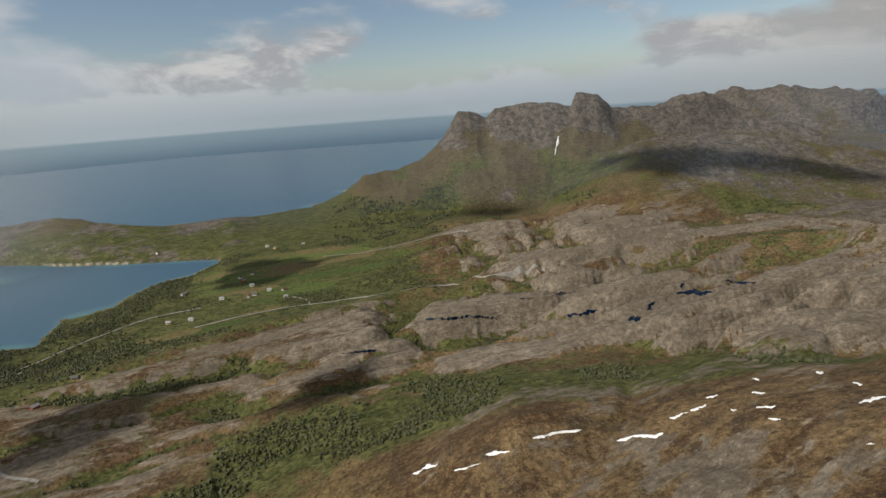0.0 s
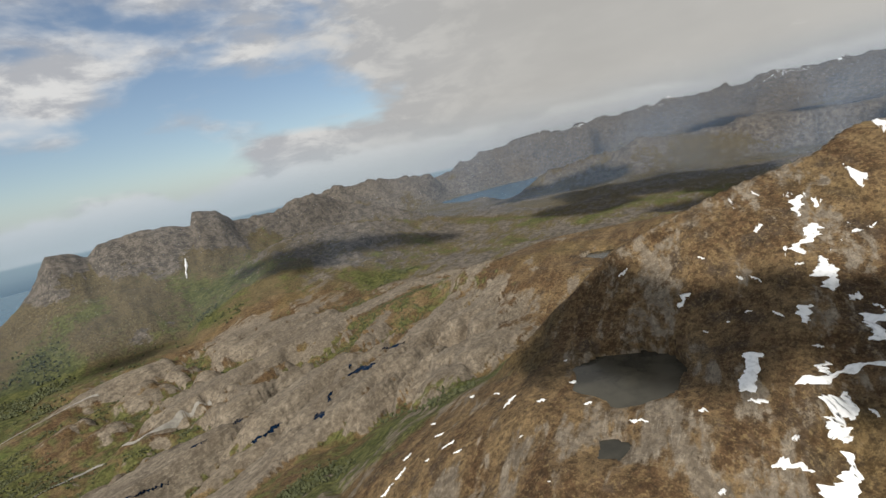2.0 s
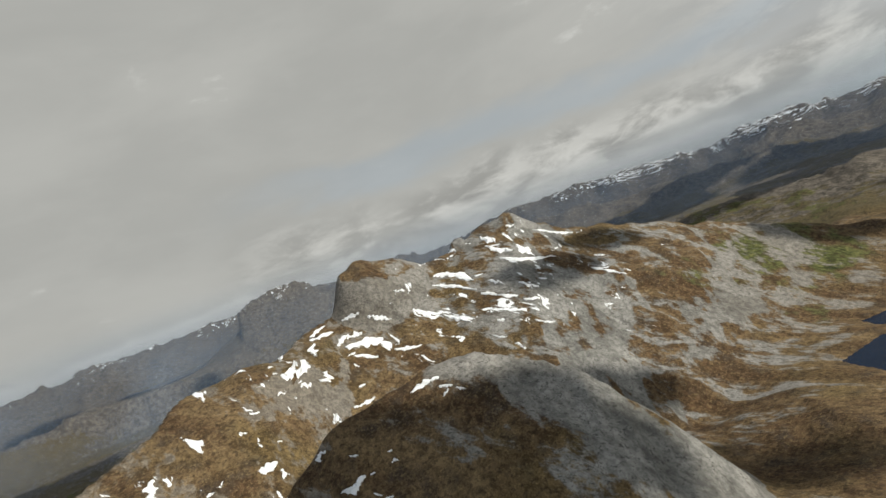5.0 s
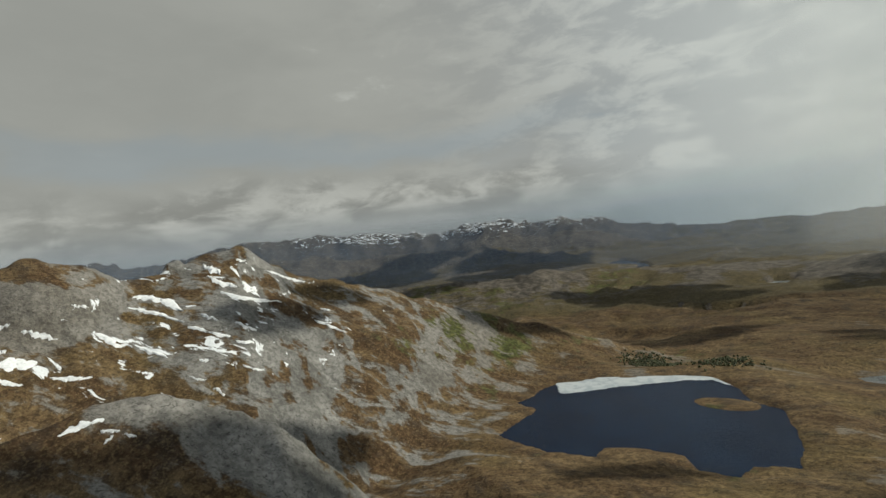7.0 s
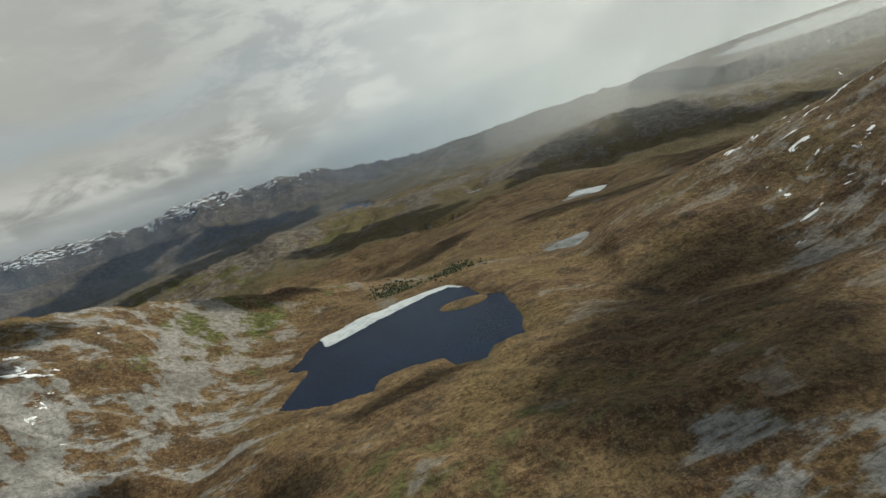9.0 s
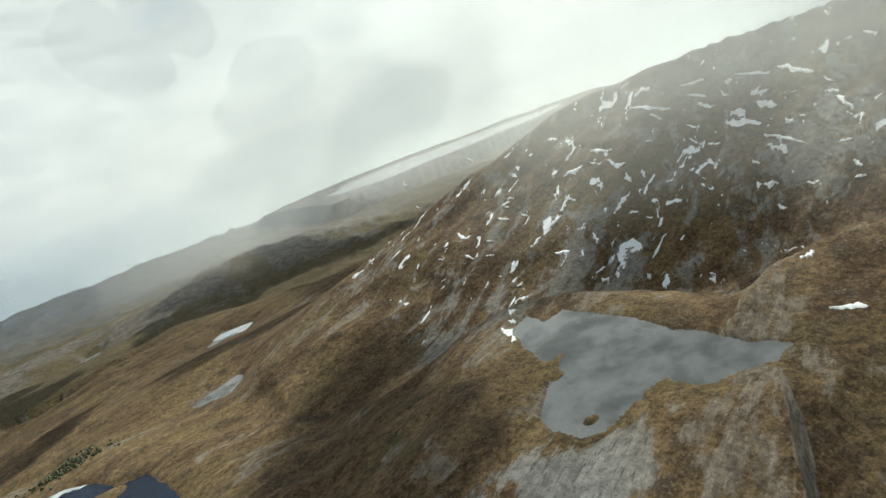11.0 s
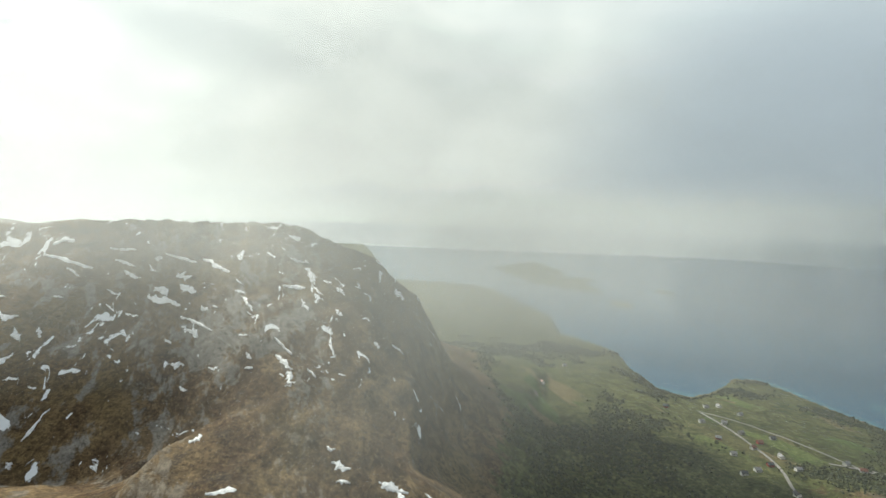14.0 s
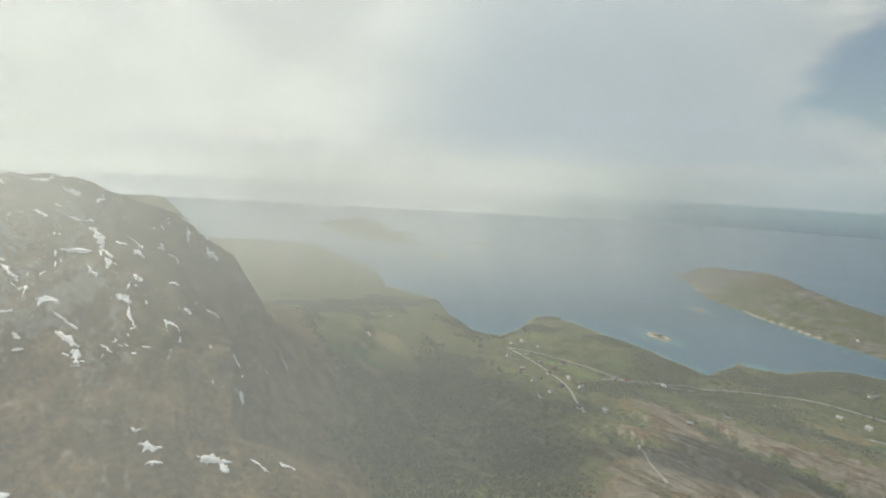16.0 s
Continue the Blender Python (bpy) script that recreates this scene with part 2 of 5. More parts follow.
def ridge_up(z, az, r, ridge, k, wob):
    crest, floor, near, far, hollow, hollow_far = ridge
    h = [c[0] for c in crest]
    a = h[0] + (az - h[0] + 40) % 360.0 - 40
    rc, zc = np.interp(a, h, [c[1] for c in crest]), np.interp(a, h, [c[2] for c in crest])
    # broken skylines
    jag = np.where(rc > 2700, 46.0, np.where(rc > 1850, 9.0, 0.0)) * smooth(40, 160, zc)
    zc = zc + jag * (fbm(r * np.sin(np.radians(a)), r * np.cos(np.radians(a)), 210, 5, 77, True) - 0.25)
    d = (r - rc) * (1 + wob)
    if hollow < 0:
        broad = np.mean([np.interp(a + k_, h, [c[2] for c in crest]) for k_ in (-5, -3, -1.5, 0, 1.5, 3, 5)], axis=0)
        zc = broad + (zc - broad) * smooth(230, 15, -d)
    u = np.clip(np.where(d < 0, -d / near, d / far), 0, 1)
    g = (1 - u) ** np.where(d < 0, abs(hollow), hollow_far)
    if hollow < 0:  # a cliff under the crest, scree below it
        lobe = fbm(a * 1.0, r / 200.0, 4.2, 4, 78)  # buttresses and gullies between them
        v = np.clip(u * (1 - 0.22 * lobe * smooth(1.0, 0.5, u)), 0, 1)
        g = np.where(d < 0, 1 - 0.22 * smooth(0.0, 0.26, v) - 0.78 * np.clip((v - 0.04) / 0.96, 0, 1) ** 0.92, g)
    up = floor + (zc - floor) * g - 160 * u ** 8
    up = up - 25 * np.maximum(np.maximum(h[0] - a, a - h[-1]), 0) - 120 * smooth(10, -20, zc - floor)
    return smax(z, up, k)


# lakes: level, outline as heading and distance
HILL_LAKES = [
    (120.0, [(143.3, 488), (148.8, 445), (153.8, 433), (155.1, 451), (158.2, 449), (163.1, 439), (164.3, 416), (168, 412), (169.2, 433), (173.2, 435), (173.2, 483),
             (172.3, 559), (169.6, 575), (169.3, 612), (166.1, 655), (161.3, 648), (155.3, 645), (151.1, 635), (148, 601), (146.4, 574), (148.2, 552)]),
    (166.0, [(50.1, 300), (51.9, 327), (54.9, 346), (60, 346), (63.8, 336), (64.1, 307), (62.4, 281), (58.2, 269), (54.2, 272)]),
    (162.0, [(52, 235), (52.8, 249), (55.3, 252), (56.8, 242), (54.7, 230)]),
]
SILVER_LAKE = [
    (150.0, [(219, 400), (225.6, 360), (230.3, 325), (234.6, 310), (237.6, 296), (241.9, 289), (239.9, 270), (235.7, 259), (232.2, 253), (229.3, 260), (229.1, 268), (226.9, 261),
             (223, 245), (219.7, 231), (217.4, 230), (213.7, 244), (212.4, 264), (213.6, 280), (217.4, 317), (218.4, 331), (215.5, 324), (213.7, 363), (212.8, 384), (215.2, 410), (216.8, 385)]),
]
MOOR_LAKES = [
    (104.0, [(176.9, 706), (181.5, 689), (184.2, 743), (183, 765), (179.8, 745)]),
    (104.0, [(172.4, 955), (175.5, 1012), (179.6, 1025), (179.4, 974), (175, 940)]),
    (104.0, [(180.4, 982), (183.5, 1065), (187.6, 1040), (186.2, 972)]),
    (104.0, [(170.3, 1440), (171.5, 1520), (173.7, 1510), (173, 1440)]),
]
FAR_WATERS = [
    (70.0, [(155.4, 2420), (158.4, 2850), (161.8, 2505), (160.6, 2200)]),
    (75.0, [(144, 2180), (146, 2300), (151, 2330), (151, 2220)]),
    (104.0, [(54.2, 990), (56.2, 1040), (58.5, 1030), (57.5, 985)]),
    (104.0, [(53.8, 880), (55.9, 925), (58.5, 920), (56.4, 860)]),
    (236.0, [(81.9, 640), (84.2, 668), (85.4, 622), (83.0, 605)]),
    # distant water strip, brought nearer and raised to keep its elevation angle
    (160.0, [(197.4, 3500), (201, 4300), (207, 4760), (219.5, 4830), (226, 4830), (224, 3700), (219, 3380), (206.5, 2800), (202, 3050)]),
    # an arm of the far fjord, raised to 150 m and built as a lake
    (150.0, [(76.5, 3350), (78, 3620), (82, 3680), (83, 3500), (80, 3330)]),
]
LAKES = HILL_LAKES + SILVER_LAKE + MOOR_LAKES + FAR_WATERS


def outline_reach(x, y, pts, rag=0.0, seed=3):
    """Metres outside (+) or inside (-) of an outline given as headings and distances."""
    if rag:
        x, y = x + rag * fbm(x, y, rag * 5, 3, seed), y + rag * fbm(x, y, rag * 5, 3, seed + 9)
    px, py = at(np.array([p[0] for p in pts]), np.array([p[1] for p in pts]))
    best, inside = np.full(x.shape, 1e9), np.zeros(x.shape, bool)
    for i in range(len(pts)):
        ax, ay, bx, by = px[i - 1], py[i - 1], px[i], py[i]
        t = np.clip(((x - ax) * (bx - ax) + (y - ay) * (by - ay)) / ((bx - ax) ** 2 + (by - ay) ** 2 + 1e-9), 0, 1)
        best = np.minimum(best, np.hypot(x - ax - t * (bx - ax), y - ay - t * (by - ay)))
        cross = (ay > y) != (by > y)
        inside ^= cross & (x < (bx - ax) * (y - ay) / (by - ay + 1e-12) + ax)
    return np.where(inside, -best, best)


def lake_rag(pts):
    return 0.02 * pts[0][1] * (0.6 if len(pts) > 12 else 1.3)


def near_box(x, y, pts, margin):
    px, py = at(np.array([p[0] for p in pts]), np.array([p[1] for p in pts]))
    return (x > px.min() - margin) & (x < px.max() + margin) & (y > py.min() - margin) & (y < py.max() + margin)


def land(x, y):
    """Height of the land, distance from the sea, heading, distance, ridge pattern."""
    r = np.hypot(x, y) + 1e-6
    az = np.degrees(np.arctan2(x, y)) + twist(r)
    saz = around(az)
    wig = 40 * fbm(x, y, 160, 4, 5)
    out = interp(az, SHORE) - r + wig * smooth(300, 1200, r)
    cape = np.minimum(r - interp(az, CAPE_NEAR), interp(az, CAPE_FAR) - r) + wig * 0.5
    cape = np.where((saz > -47) & (saz < -17), cape, -500.0)
    inland = np.maximum(out, np.maximum(cape, -400))
    inland = np.maximum(inland, -outline_reach(x, y, [(276, 3300), (280.5, 3900), (284, 3100), (288, 2430), (281, 2560)], 60))
    for a, d, w in ((-46.1, 1190, 15), (-42.5, 1530, 10), (-13, 1900, 20), (-9.5, 2180, 26), (-70, 2100, 40), (-74, 2900, 50), (-66, 2600, 40)):
        cx, cy = at(a, d)
        inland = np.maximum(inland, w - np.hypot((x - cx) * 0.6, y - cy) + wig * 0.2)
    # the fjord behind the mountain
    fjord = outline_reach(x, y, [(39.5, 3950), (43, 4250), (48.5, 4500), (57.5, 4600), (59, 4000), (55, 3500), (48, 3150), (44, 3600)], 50)
    inland = np.minimum(inland, fjord)
    z = np.where(inland > 0, 2.5 + 12 * (1 - np.exp(-np.maximum(inland, 0) / 120)), np.maximum(inland * 0.12, -25))
    dry = smooth(0, 220, inland)
    # ground climbing away from the coast to the east
    z = z + dry * (50 * smooth(5, 45, saz) * smooth(1500, 500, r) * (saz < 120) + 75 * smooth(105, 140, saz) + 75 * smooth(-110, -140, saz) * np.maximum(smooth(300, 900, r), smooth(-150, -178, saz)))
    z = z + dry * smooth(1250, 1500, r) * smooth(16, 30, saz) * smooth(100, 70, saz) * 24 * fbm(x, y, 260, 5, 63, True)
    z = z + dry * smooth(2300, 900, r) * smooth(60, 130, np.abs(saz)) * (1 - 0.85 * smooth(-112, -95, saz) * smooth(-30, -50, saz)) * ((26 - 14 * smooth(1500, 1250, r) * smooth(640, 760, r)) * fbm(x, y, 300, 5, 61, True) + 6 * fbm(x, y, 70, 4, 62))
    z = z + dry * smooth(800, 1100, r) * smooth(2600, 2100, r) * smooth(126, 145, saz % 360) * smooth(215, 195, saz % 360) * 15 * fbm(x * 0.6, y, 170, 5, 64, True)
    # rolling rock ridges of the lowland
    belt = smooth(-60, -46, saz) * smooth(56, 40, saz) * smooth(300, 430, r) * smooth(1450, 1150, r) * smooth(0, 130, inland)
    belt = belt * (1 - smooth(680, 860, r) * smooth(8, -14, saz)) * (1 - 0.8 * np.exp(-(((saz + 16) / 12.0) ** 2 + ((r - 1060) / 170.0) ** 2)))
    warp = 30 * fbm(x, y, 210, 3, 33)
    roll = fbm(x * 0.24 + y * 0.07, y - x * 0.28 + warp, 54, 3, 31, billow=True)
    z = z + belt * (36 * smooth(-0.40, 0.55, roll) * (0.45 + 0.55 * smooth(-35, 5, saz)) + 3.0 * fbm(x * 0.6, y - 0.3 * x, 44, 4, 35, True))
    wob = 0.14 * fbm(x, y, 200, 4, 21)
    z0 = z
    for ridge in RIDGES:
        z = ridge_up(z, az + 0.5 * fbm(x, y, 130, 4, 71), r, ridge, 18, wob)
    z = z0 + (z - z0) * smooth(-10, 70, inland)
    for ridge in NEAR_RIDGES:
        z = ridge_up(z, az + 1.6 * fbm(x, y, 110, 4, 72), r, ridge, 14, wob * 0.5)
    z = z0 + (z - z0) * smooth(-15, 90, inland)
    # the cliff-sided knob on the heath crest
    cx, cy = at(102.3, 652)
    p = ((x - cx) * math.cos(radians(102)) - (y - cy) * math.sin(radians(102))) / 54
    q = np.hypot(p, ((x - cx) * math.sin(radians(102)) + (y - cy) * math.cos(radians(102))) / 52) * (1 + 2.2 * wob)
    z = z + 38 * smooth(1.28, 0.70, q) * (1 - 0.62 * smooth(-0.4, 1.1, p)) + 4 * smooth(1.2, 0.6, q) * fbm(x, y, 20, 3, 46, True)
    cx, cy = at(112.0, 690)
    z = z + 8 * smooth(1.0, 0.6, np.hypot(x - cx, y - cy) / 14.0)
    high = smooth(10, 110, z) * smooth(-5, 60, inland)
    gully = fbm(az * 9.0, r * 0.22, 26, 5, 51, True)
    far_rock = smooth(900, 1500, r)
    z = z + high * far_rock * ((22 - 13 * smooth(2600, 2300, r) * smooth(40, 30, saz) * (saz > -20) + 26 * smooth(2600, 3600, r)) * fbm(x, y, 230, 6, 41, True) - 8 + 15 * gully * smooth(40, 30, np.abs(saz - 12)) * smooth(50, 150, z) * smooth(310, 255, z) * smooth(2700, 2400, r) + 11 * fbm(x, y, 60, 4, 65, True))
    tilt = 40 * fbm(x, y, 300, 2, 55)
    rough = 1 + 0.5 * smooth(112, 128, saz % 360) * smooth(300, 285, saz % 360) * smooth(260, 400, r)
    z = z + high * (1 - far_rock) * rough * (5.0 * fbm(x * 0.42, y + 0.4 * x + tilt, 84, 3, 43, True) + 5 * fbm(x, y, 150, 4, 44) + 0.9 * fbm(x * 0.5, y + 0.4 * x + tilt, 19, 3, 45, True))
    z = z + smooth(2, 30, inland) * 0.7 * fbm(x, y, 22, 3, 47)
    z = z + (125 - z) * smooth(170, 60, r)
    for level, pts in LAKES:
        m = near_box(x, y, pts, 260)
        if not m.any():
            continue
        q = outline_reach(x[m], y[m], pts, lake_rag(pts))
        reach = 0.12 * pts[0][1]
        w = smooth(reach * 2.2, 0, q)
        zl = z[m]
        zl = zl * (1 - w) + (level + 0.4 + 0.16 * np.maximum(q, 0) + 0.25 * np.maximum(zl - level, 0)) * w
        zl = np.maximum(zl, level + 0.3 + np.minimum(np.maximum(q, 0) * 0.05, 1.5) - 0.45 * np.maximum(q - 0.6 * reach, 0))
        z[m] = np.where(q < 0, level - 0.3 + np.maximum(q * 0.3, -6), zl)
    for a, d, w, l, level in ((167.5, 560, 25, 15, 120), (216.2, 300, 7, 5, 150), (218.6, 246, 6, 4, 150)):
        cx, cy = at(a, d)
        q = np.hypot((x - cx) / w, (y - cy) / l) * (1 + 3 * wob)
        z = np.where(q < 1.6, np.maximum(z, level + 1.8 - 2.0 * q ** 2), z)
    return z, inland, saz, r, roll, belt, gully


def material(name, rough=0.9):
    m = bpy.data.materials.new(name)
    m.use_nodes = True
    b = m.node_tree.nodes["Principled BSDF"]
    b.inputs["Roughness"].default_value = rough
    return m, m.node_tree.nodes, m.node_tree.links, b


AZ_N, R_N = 1440, 430
AZS = np.linspace(0, 360, AZ_N, endpoint=False)
RS = np.concatenate([[0.0], np.geomspace(40, 5600, R_N - 1)])


def grid_mesh(name, x, y, z, closed=True):
    rows, cols = x.shape
    co = np.stack([x, y, z], -1).reshape(-1, 3).astype(np.float32)
    i = np.arange(rows - 1)[:, None] * cols
    j = np.arange(cols if closed else cols - 1)[None, :]
    k = (j + 1) % cols
    quads = np.stack([i + j, i + k, i + cols + k, i + cols + j], -1).reshape(-1, 4)[:, ::-1].astype(np.int32)
    me = bpy.data.meshes.new(name)
    me.vertices.add(len(co))
    me.vertices.foreach_set("co", co.ravel())
    me.loops.add(quads.size)
    me.loops.foreach_set("vertex_index", quads.ravel())
    me.polygons.add(len(quads))
    me.polygons.foreach_set("loop_start", np.arange(len(quads), dtype=np.int32) * 4)
    me.update(calc_edges=True)
    me.polygons.foreach_set("use_smooth", np.ones(len(quads), bool))
    return me


GX, GY = at(AZS[None, :], RS[:, None])
GZ, GIN, GAZ, GR, GROLL, GBELT, GGULLY = land(GX, GY)
ground_me = grid_mesh("ground", GX, GY, GZ)

# ---- what covers the land: green growth, bare rock, snow, farmland ----
dzr = np.gradient(GZ, axis=0) / np.maximum(np.gradient(GR, axis=0), 1e-3)
dza = (np.roll(GZ, -1, 1) - np.roll(GZ, 1, 1)) / np.maximum(2 * GR * np.radians(360 / AZ_N), 1e-3)
STEEP = np.hypot(dzr, dza)
G360 = GAZ % 360
n1, n2 = fbm(GX, GY, 120, 5, 81), fbm(GX, GY, 34, 4, 82)
lowland = smooth(75, 25, GZ) * smooth(0, 12, GIN)
west = smooth(20, -25, GAZ) * smooth(-130, -95, GAZ)
GREEN = np.clip(lowland * (0.35 + 0.75 * west) + 0.4 * n1 * lowland, 0, 1)
GREEN = np.maximum(GREEN, smooth(235, 110, GZ + 40 * n1) * smooth(1200, 1400, GR) * smooth(2080, 1900, GR) * (0.44 + 0.9 * n1) * smooth(36, 24, GAZ) * (GAZ > -50))
trough = smooth(0.22, 0.02, GROLL + 0.14 * n1) * GBELT
valley = np.exp(-((GR - np.interp(GAZ, [-30, 0, 12, 33, 45, 60], [430, 395, 400, 440, 470, 520])) / 60.0) ** 2) * smooth(-40, -20, GAZ) * smooth(62, 45, GAZ)
GREEN = np.clip(np.maximum(GREEN * (1 - 0.7 * GBELT), np.maximum(trough * (0.45 + 0.5 * west), valley)), 0, 1)
GREEN = np.maximum(GREEN, smooth(136, 146, G360) * smooth(205, 195, G360) * smooth(430, 330, GR) * smooth(190, 215, GR) * (0.18 + 0.4 * n1))
basin = np.exp(-(((GAZ - 152) / 26.0) ** 2 + ((GR - 620) / 330.0) ** 2))
GREEN = np.maximum(GREEN, np.clip(basin * (0.25 + 0.9 * fbm(GX, GY, 110, 3, 85)), 0, 0.75))
massif = smooth(1250, 1400, GR) * smooth(2150, 2050, GR) * smooth(34, 24, GAZ) * smooth(-20, -14, GAZ)
ROCK = smooth(0.62, 1.15, STEEP + 0.35 * n1 + 0.25 * n2) * (1 - 0.45 * massif * smooth(225, 165, GZ + 50 * n1 + 40 * GGULLY)) * (1 - 0.7 * smooth(30, 42, GAZ) * smooth(100, 88, GAZ) * (GR < 480))
ROCK = np.maximum(ROCK, GBELT * 0.88 * smooth(0.10, 0.32, GROLL + 0.14 * n2 + 0.18 * n1) * smooth(-58, -44, GAZ) * (1 - 0.35 * smooth(-5, -25, GAZ)) * (1 - valley))
ROCK = np.maximum(ROCK, smooth(1100, 1500, GR) * smooth(95 + 70 * massif, 215 + 75 * massif, GZ + 80 * n1 + 70 * GGULLY) * 0.95)
ROCK = np.maximum(ROCK, smooth(0.15, 0.6, n1 + n2 * 0.6) * (GR < 1200) * smooth(60, 100, GZ) * 0.5)
east = np.exp(-((GAZ - 114) / 17.0) ** 2) * smooth(440, 560, GR) * smooth(900, 780, GR)
dome = np.exp(-((GAZ - 111 - (330 - GR) * 0.21) / 9.5) ** 2) * smooth(225, 252, GR) * smooth(345, 328, GR)
ROCK = np.clip(np.maximum(ROCK, np.maximum(east * (0.50 + 0.7 * n2 + 0.6 * n1), dome * (1.15 + 0.5 * n2))), 0, 1)
ledge = fbm(GX * 0.35 + 0.1 * GY, GY - 0.35 * GX + 25 * n1, 42, 4, 87, True)
nearby = smooth(900, 700, GR) * smooth(55, 90, GZ)
ROCK = np.maximum(ROCK, smooth(0.12, 0.6, ledge + 0.45 * n1) * nearby * 0.47 * (1 - 0.75 * smooth(138, 146, G360) * smooth(212, 200, G360) * smooth(620, 560, GR)))
misty = smooth(192, 204, G360) * smooth(282, 262, G360) * smooth(380, 460, GR) * smooth(1000, 900, GR)
ROCK = np.maximum(ROCK, misty * (0.18 + 0.35 * ledge + 0.3 * n1))
ROCK = np.maximum(ROCK, 0.42 * smooth(-0.05, 0.4, ledge + 0.5 * n1) * np.exp(-((GAZ - 140) / 17.0) ** 2) * smooth(560, 640, GR) * smooth(900, 800, GR))
ROCK = np.maximum(ROCK, 0.46 * smooth(0.0, 0.4, ledge + 0.5 * n1) * np.exp(-((GAZ - 132) / 16.0) ** 2) * smooth(240, 280, GR) * smooth(560, 440, GR))
ROCK = np.maximum(ROCK, smooth(-16, -22, GAZ) * (GAZ > -47) * smooth(1290, 1400, GR) * smooth(0, 30, GIN) * (0.42 + 0.7 * n1 + 0.3 * n2))
ROCK = np.maximum(ROCK, smooth(-38, -44, GAZ) * smooth(1500, 1800, GR) * smooth(0, 10, GIN) * (0.6 + 0.8 * n1) * (GAZ > -60))
ROCK = np.maximum(ROCK, smooth(14, 2, GIN) * smooth(-4, 2, GIN) * 0.9)
outback = smooth(1150, 1400, GR) * smooth(16, 26, GAZ) * smooth(175, 150, GAZ)
ROCK = np.maximum(ROCK, outback * (0.50 + 0.6 * n1 + 0.2 * n2))
GREEN = GREEN * (1 - 0.3 * outback)
GREEN = np.maximum(GREEN, outback * smooth(2300, 2000, GR) * (0.30 - 0.7 * n1))
SNOW = np.maximum(east * (0.58 + 0.25 * n1), np.exp(-((GAZ - 82) / 16.0) ** 2) * smooth(300, 380, GR) * (GR < 700) * 0.47)
SNOW = np.maximum(SNOW, np.exp(-((G360 - 228) / 26.0) ** 2) * smooth(450, 560, GR) * smooth(1000, 860, GR) * (0.45 + 0.3 * n1))
SNOW = np.maximum(SNOW, misty * 0.44)
SNOW = np.maximum(SNOW, smooth(2600, 3800, GR) * smooth(330, 450, GZ + 150 * n1) * 0.62)
SNOW = np.maximum(SNOW, smooth(2400, 3000, GR) * smooth(200, 350, GZ + 80 * n1) * smooth(118, 130, GAZ) * smooth(172, 162, GAZ) * 0.72)
slab = smooth(165, 190, GR) * smooth(250, 222, GR + 20 * n1) * smooth(183, 191, G360) * smooth(232, 216, G360)
ROCK = np.maximum(ROCK, slab * (0.8 + 0.6 * n2))
ROCK = ROCK * (1 - 0.75 * smooth(256, 261, G360) * smooth(292, 285, G360) * smooth(900, 800, GR) * smooth(0, 40, GIN))
GREYER = np.clip(np.exp(-((GAZ - 122) / 28.0) ** 2) * smooth(900, 800, GR) + slab + 0.55 * misty, 0, 1)
FARM = np.exp(-(((GAZ + 16) / 12.0) ** 2 + ((GR - 1060) / 170.0) ** 2))
FARM = np.maximum(FARM, np.exp(-(((GAZ + 57) / 9.0) ** 2 + ((GR - 930) / 150.0) ** 2)))
FARM = np.maximum(FARM, np.exp(-(((GAZ + 80) / 7.0) ** 2 + ((GR - 900) / 190.0) ** 2)) * 0.8)
FARM = np.maximum(FARM, np.exp(-(((GAZ + 26) / 9.0) ** 2 + ((GR - 860) / 90.0) ** 2)) * 0.8)
FARM = FARM * smooth(5, 40, GIN) * smooth(60, 40, GZ) * (1 - 0.6 * ROCK)


def paint(me, name, *channels):
    att = me.color_attributes.new(name, "FLOAT_COLOR", "POINT")
    data = np.ones((len(me.vertices), 4), np.float32)
    for i, c in enumerate(channels):
        data[:, i] = np.clip(c, 0, 1).ravel()
    att.data.foreach_set("color", data.ravel())


paint(ground_me, "cover", GREEN, ROCK, SNOW)
paint(ground_me, "tone", GREYER)
paint(ground_me, "use", FARM, smooth(-6.0, -0.5, GIN) * smooth(10, 3, GIN) * smooth(2500, 2300, GR) * smooth(0.0, 0.35, fbm(GX, GY, 220, 2, 91) + 0.1), np.maximum(GBELT, smooth(1250, 1050, GR)))

ground_mat, gn, gl, gb = material("hillside", 0.92)


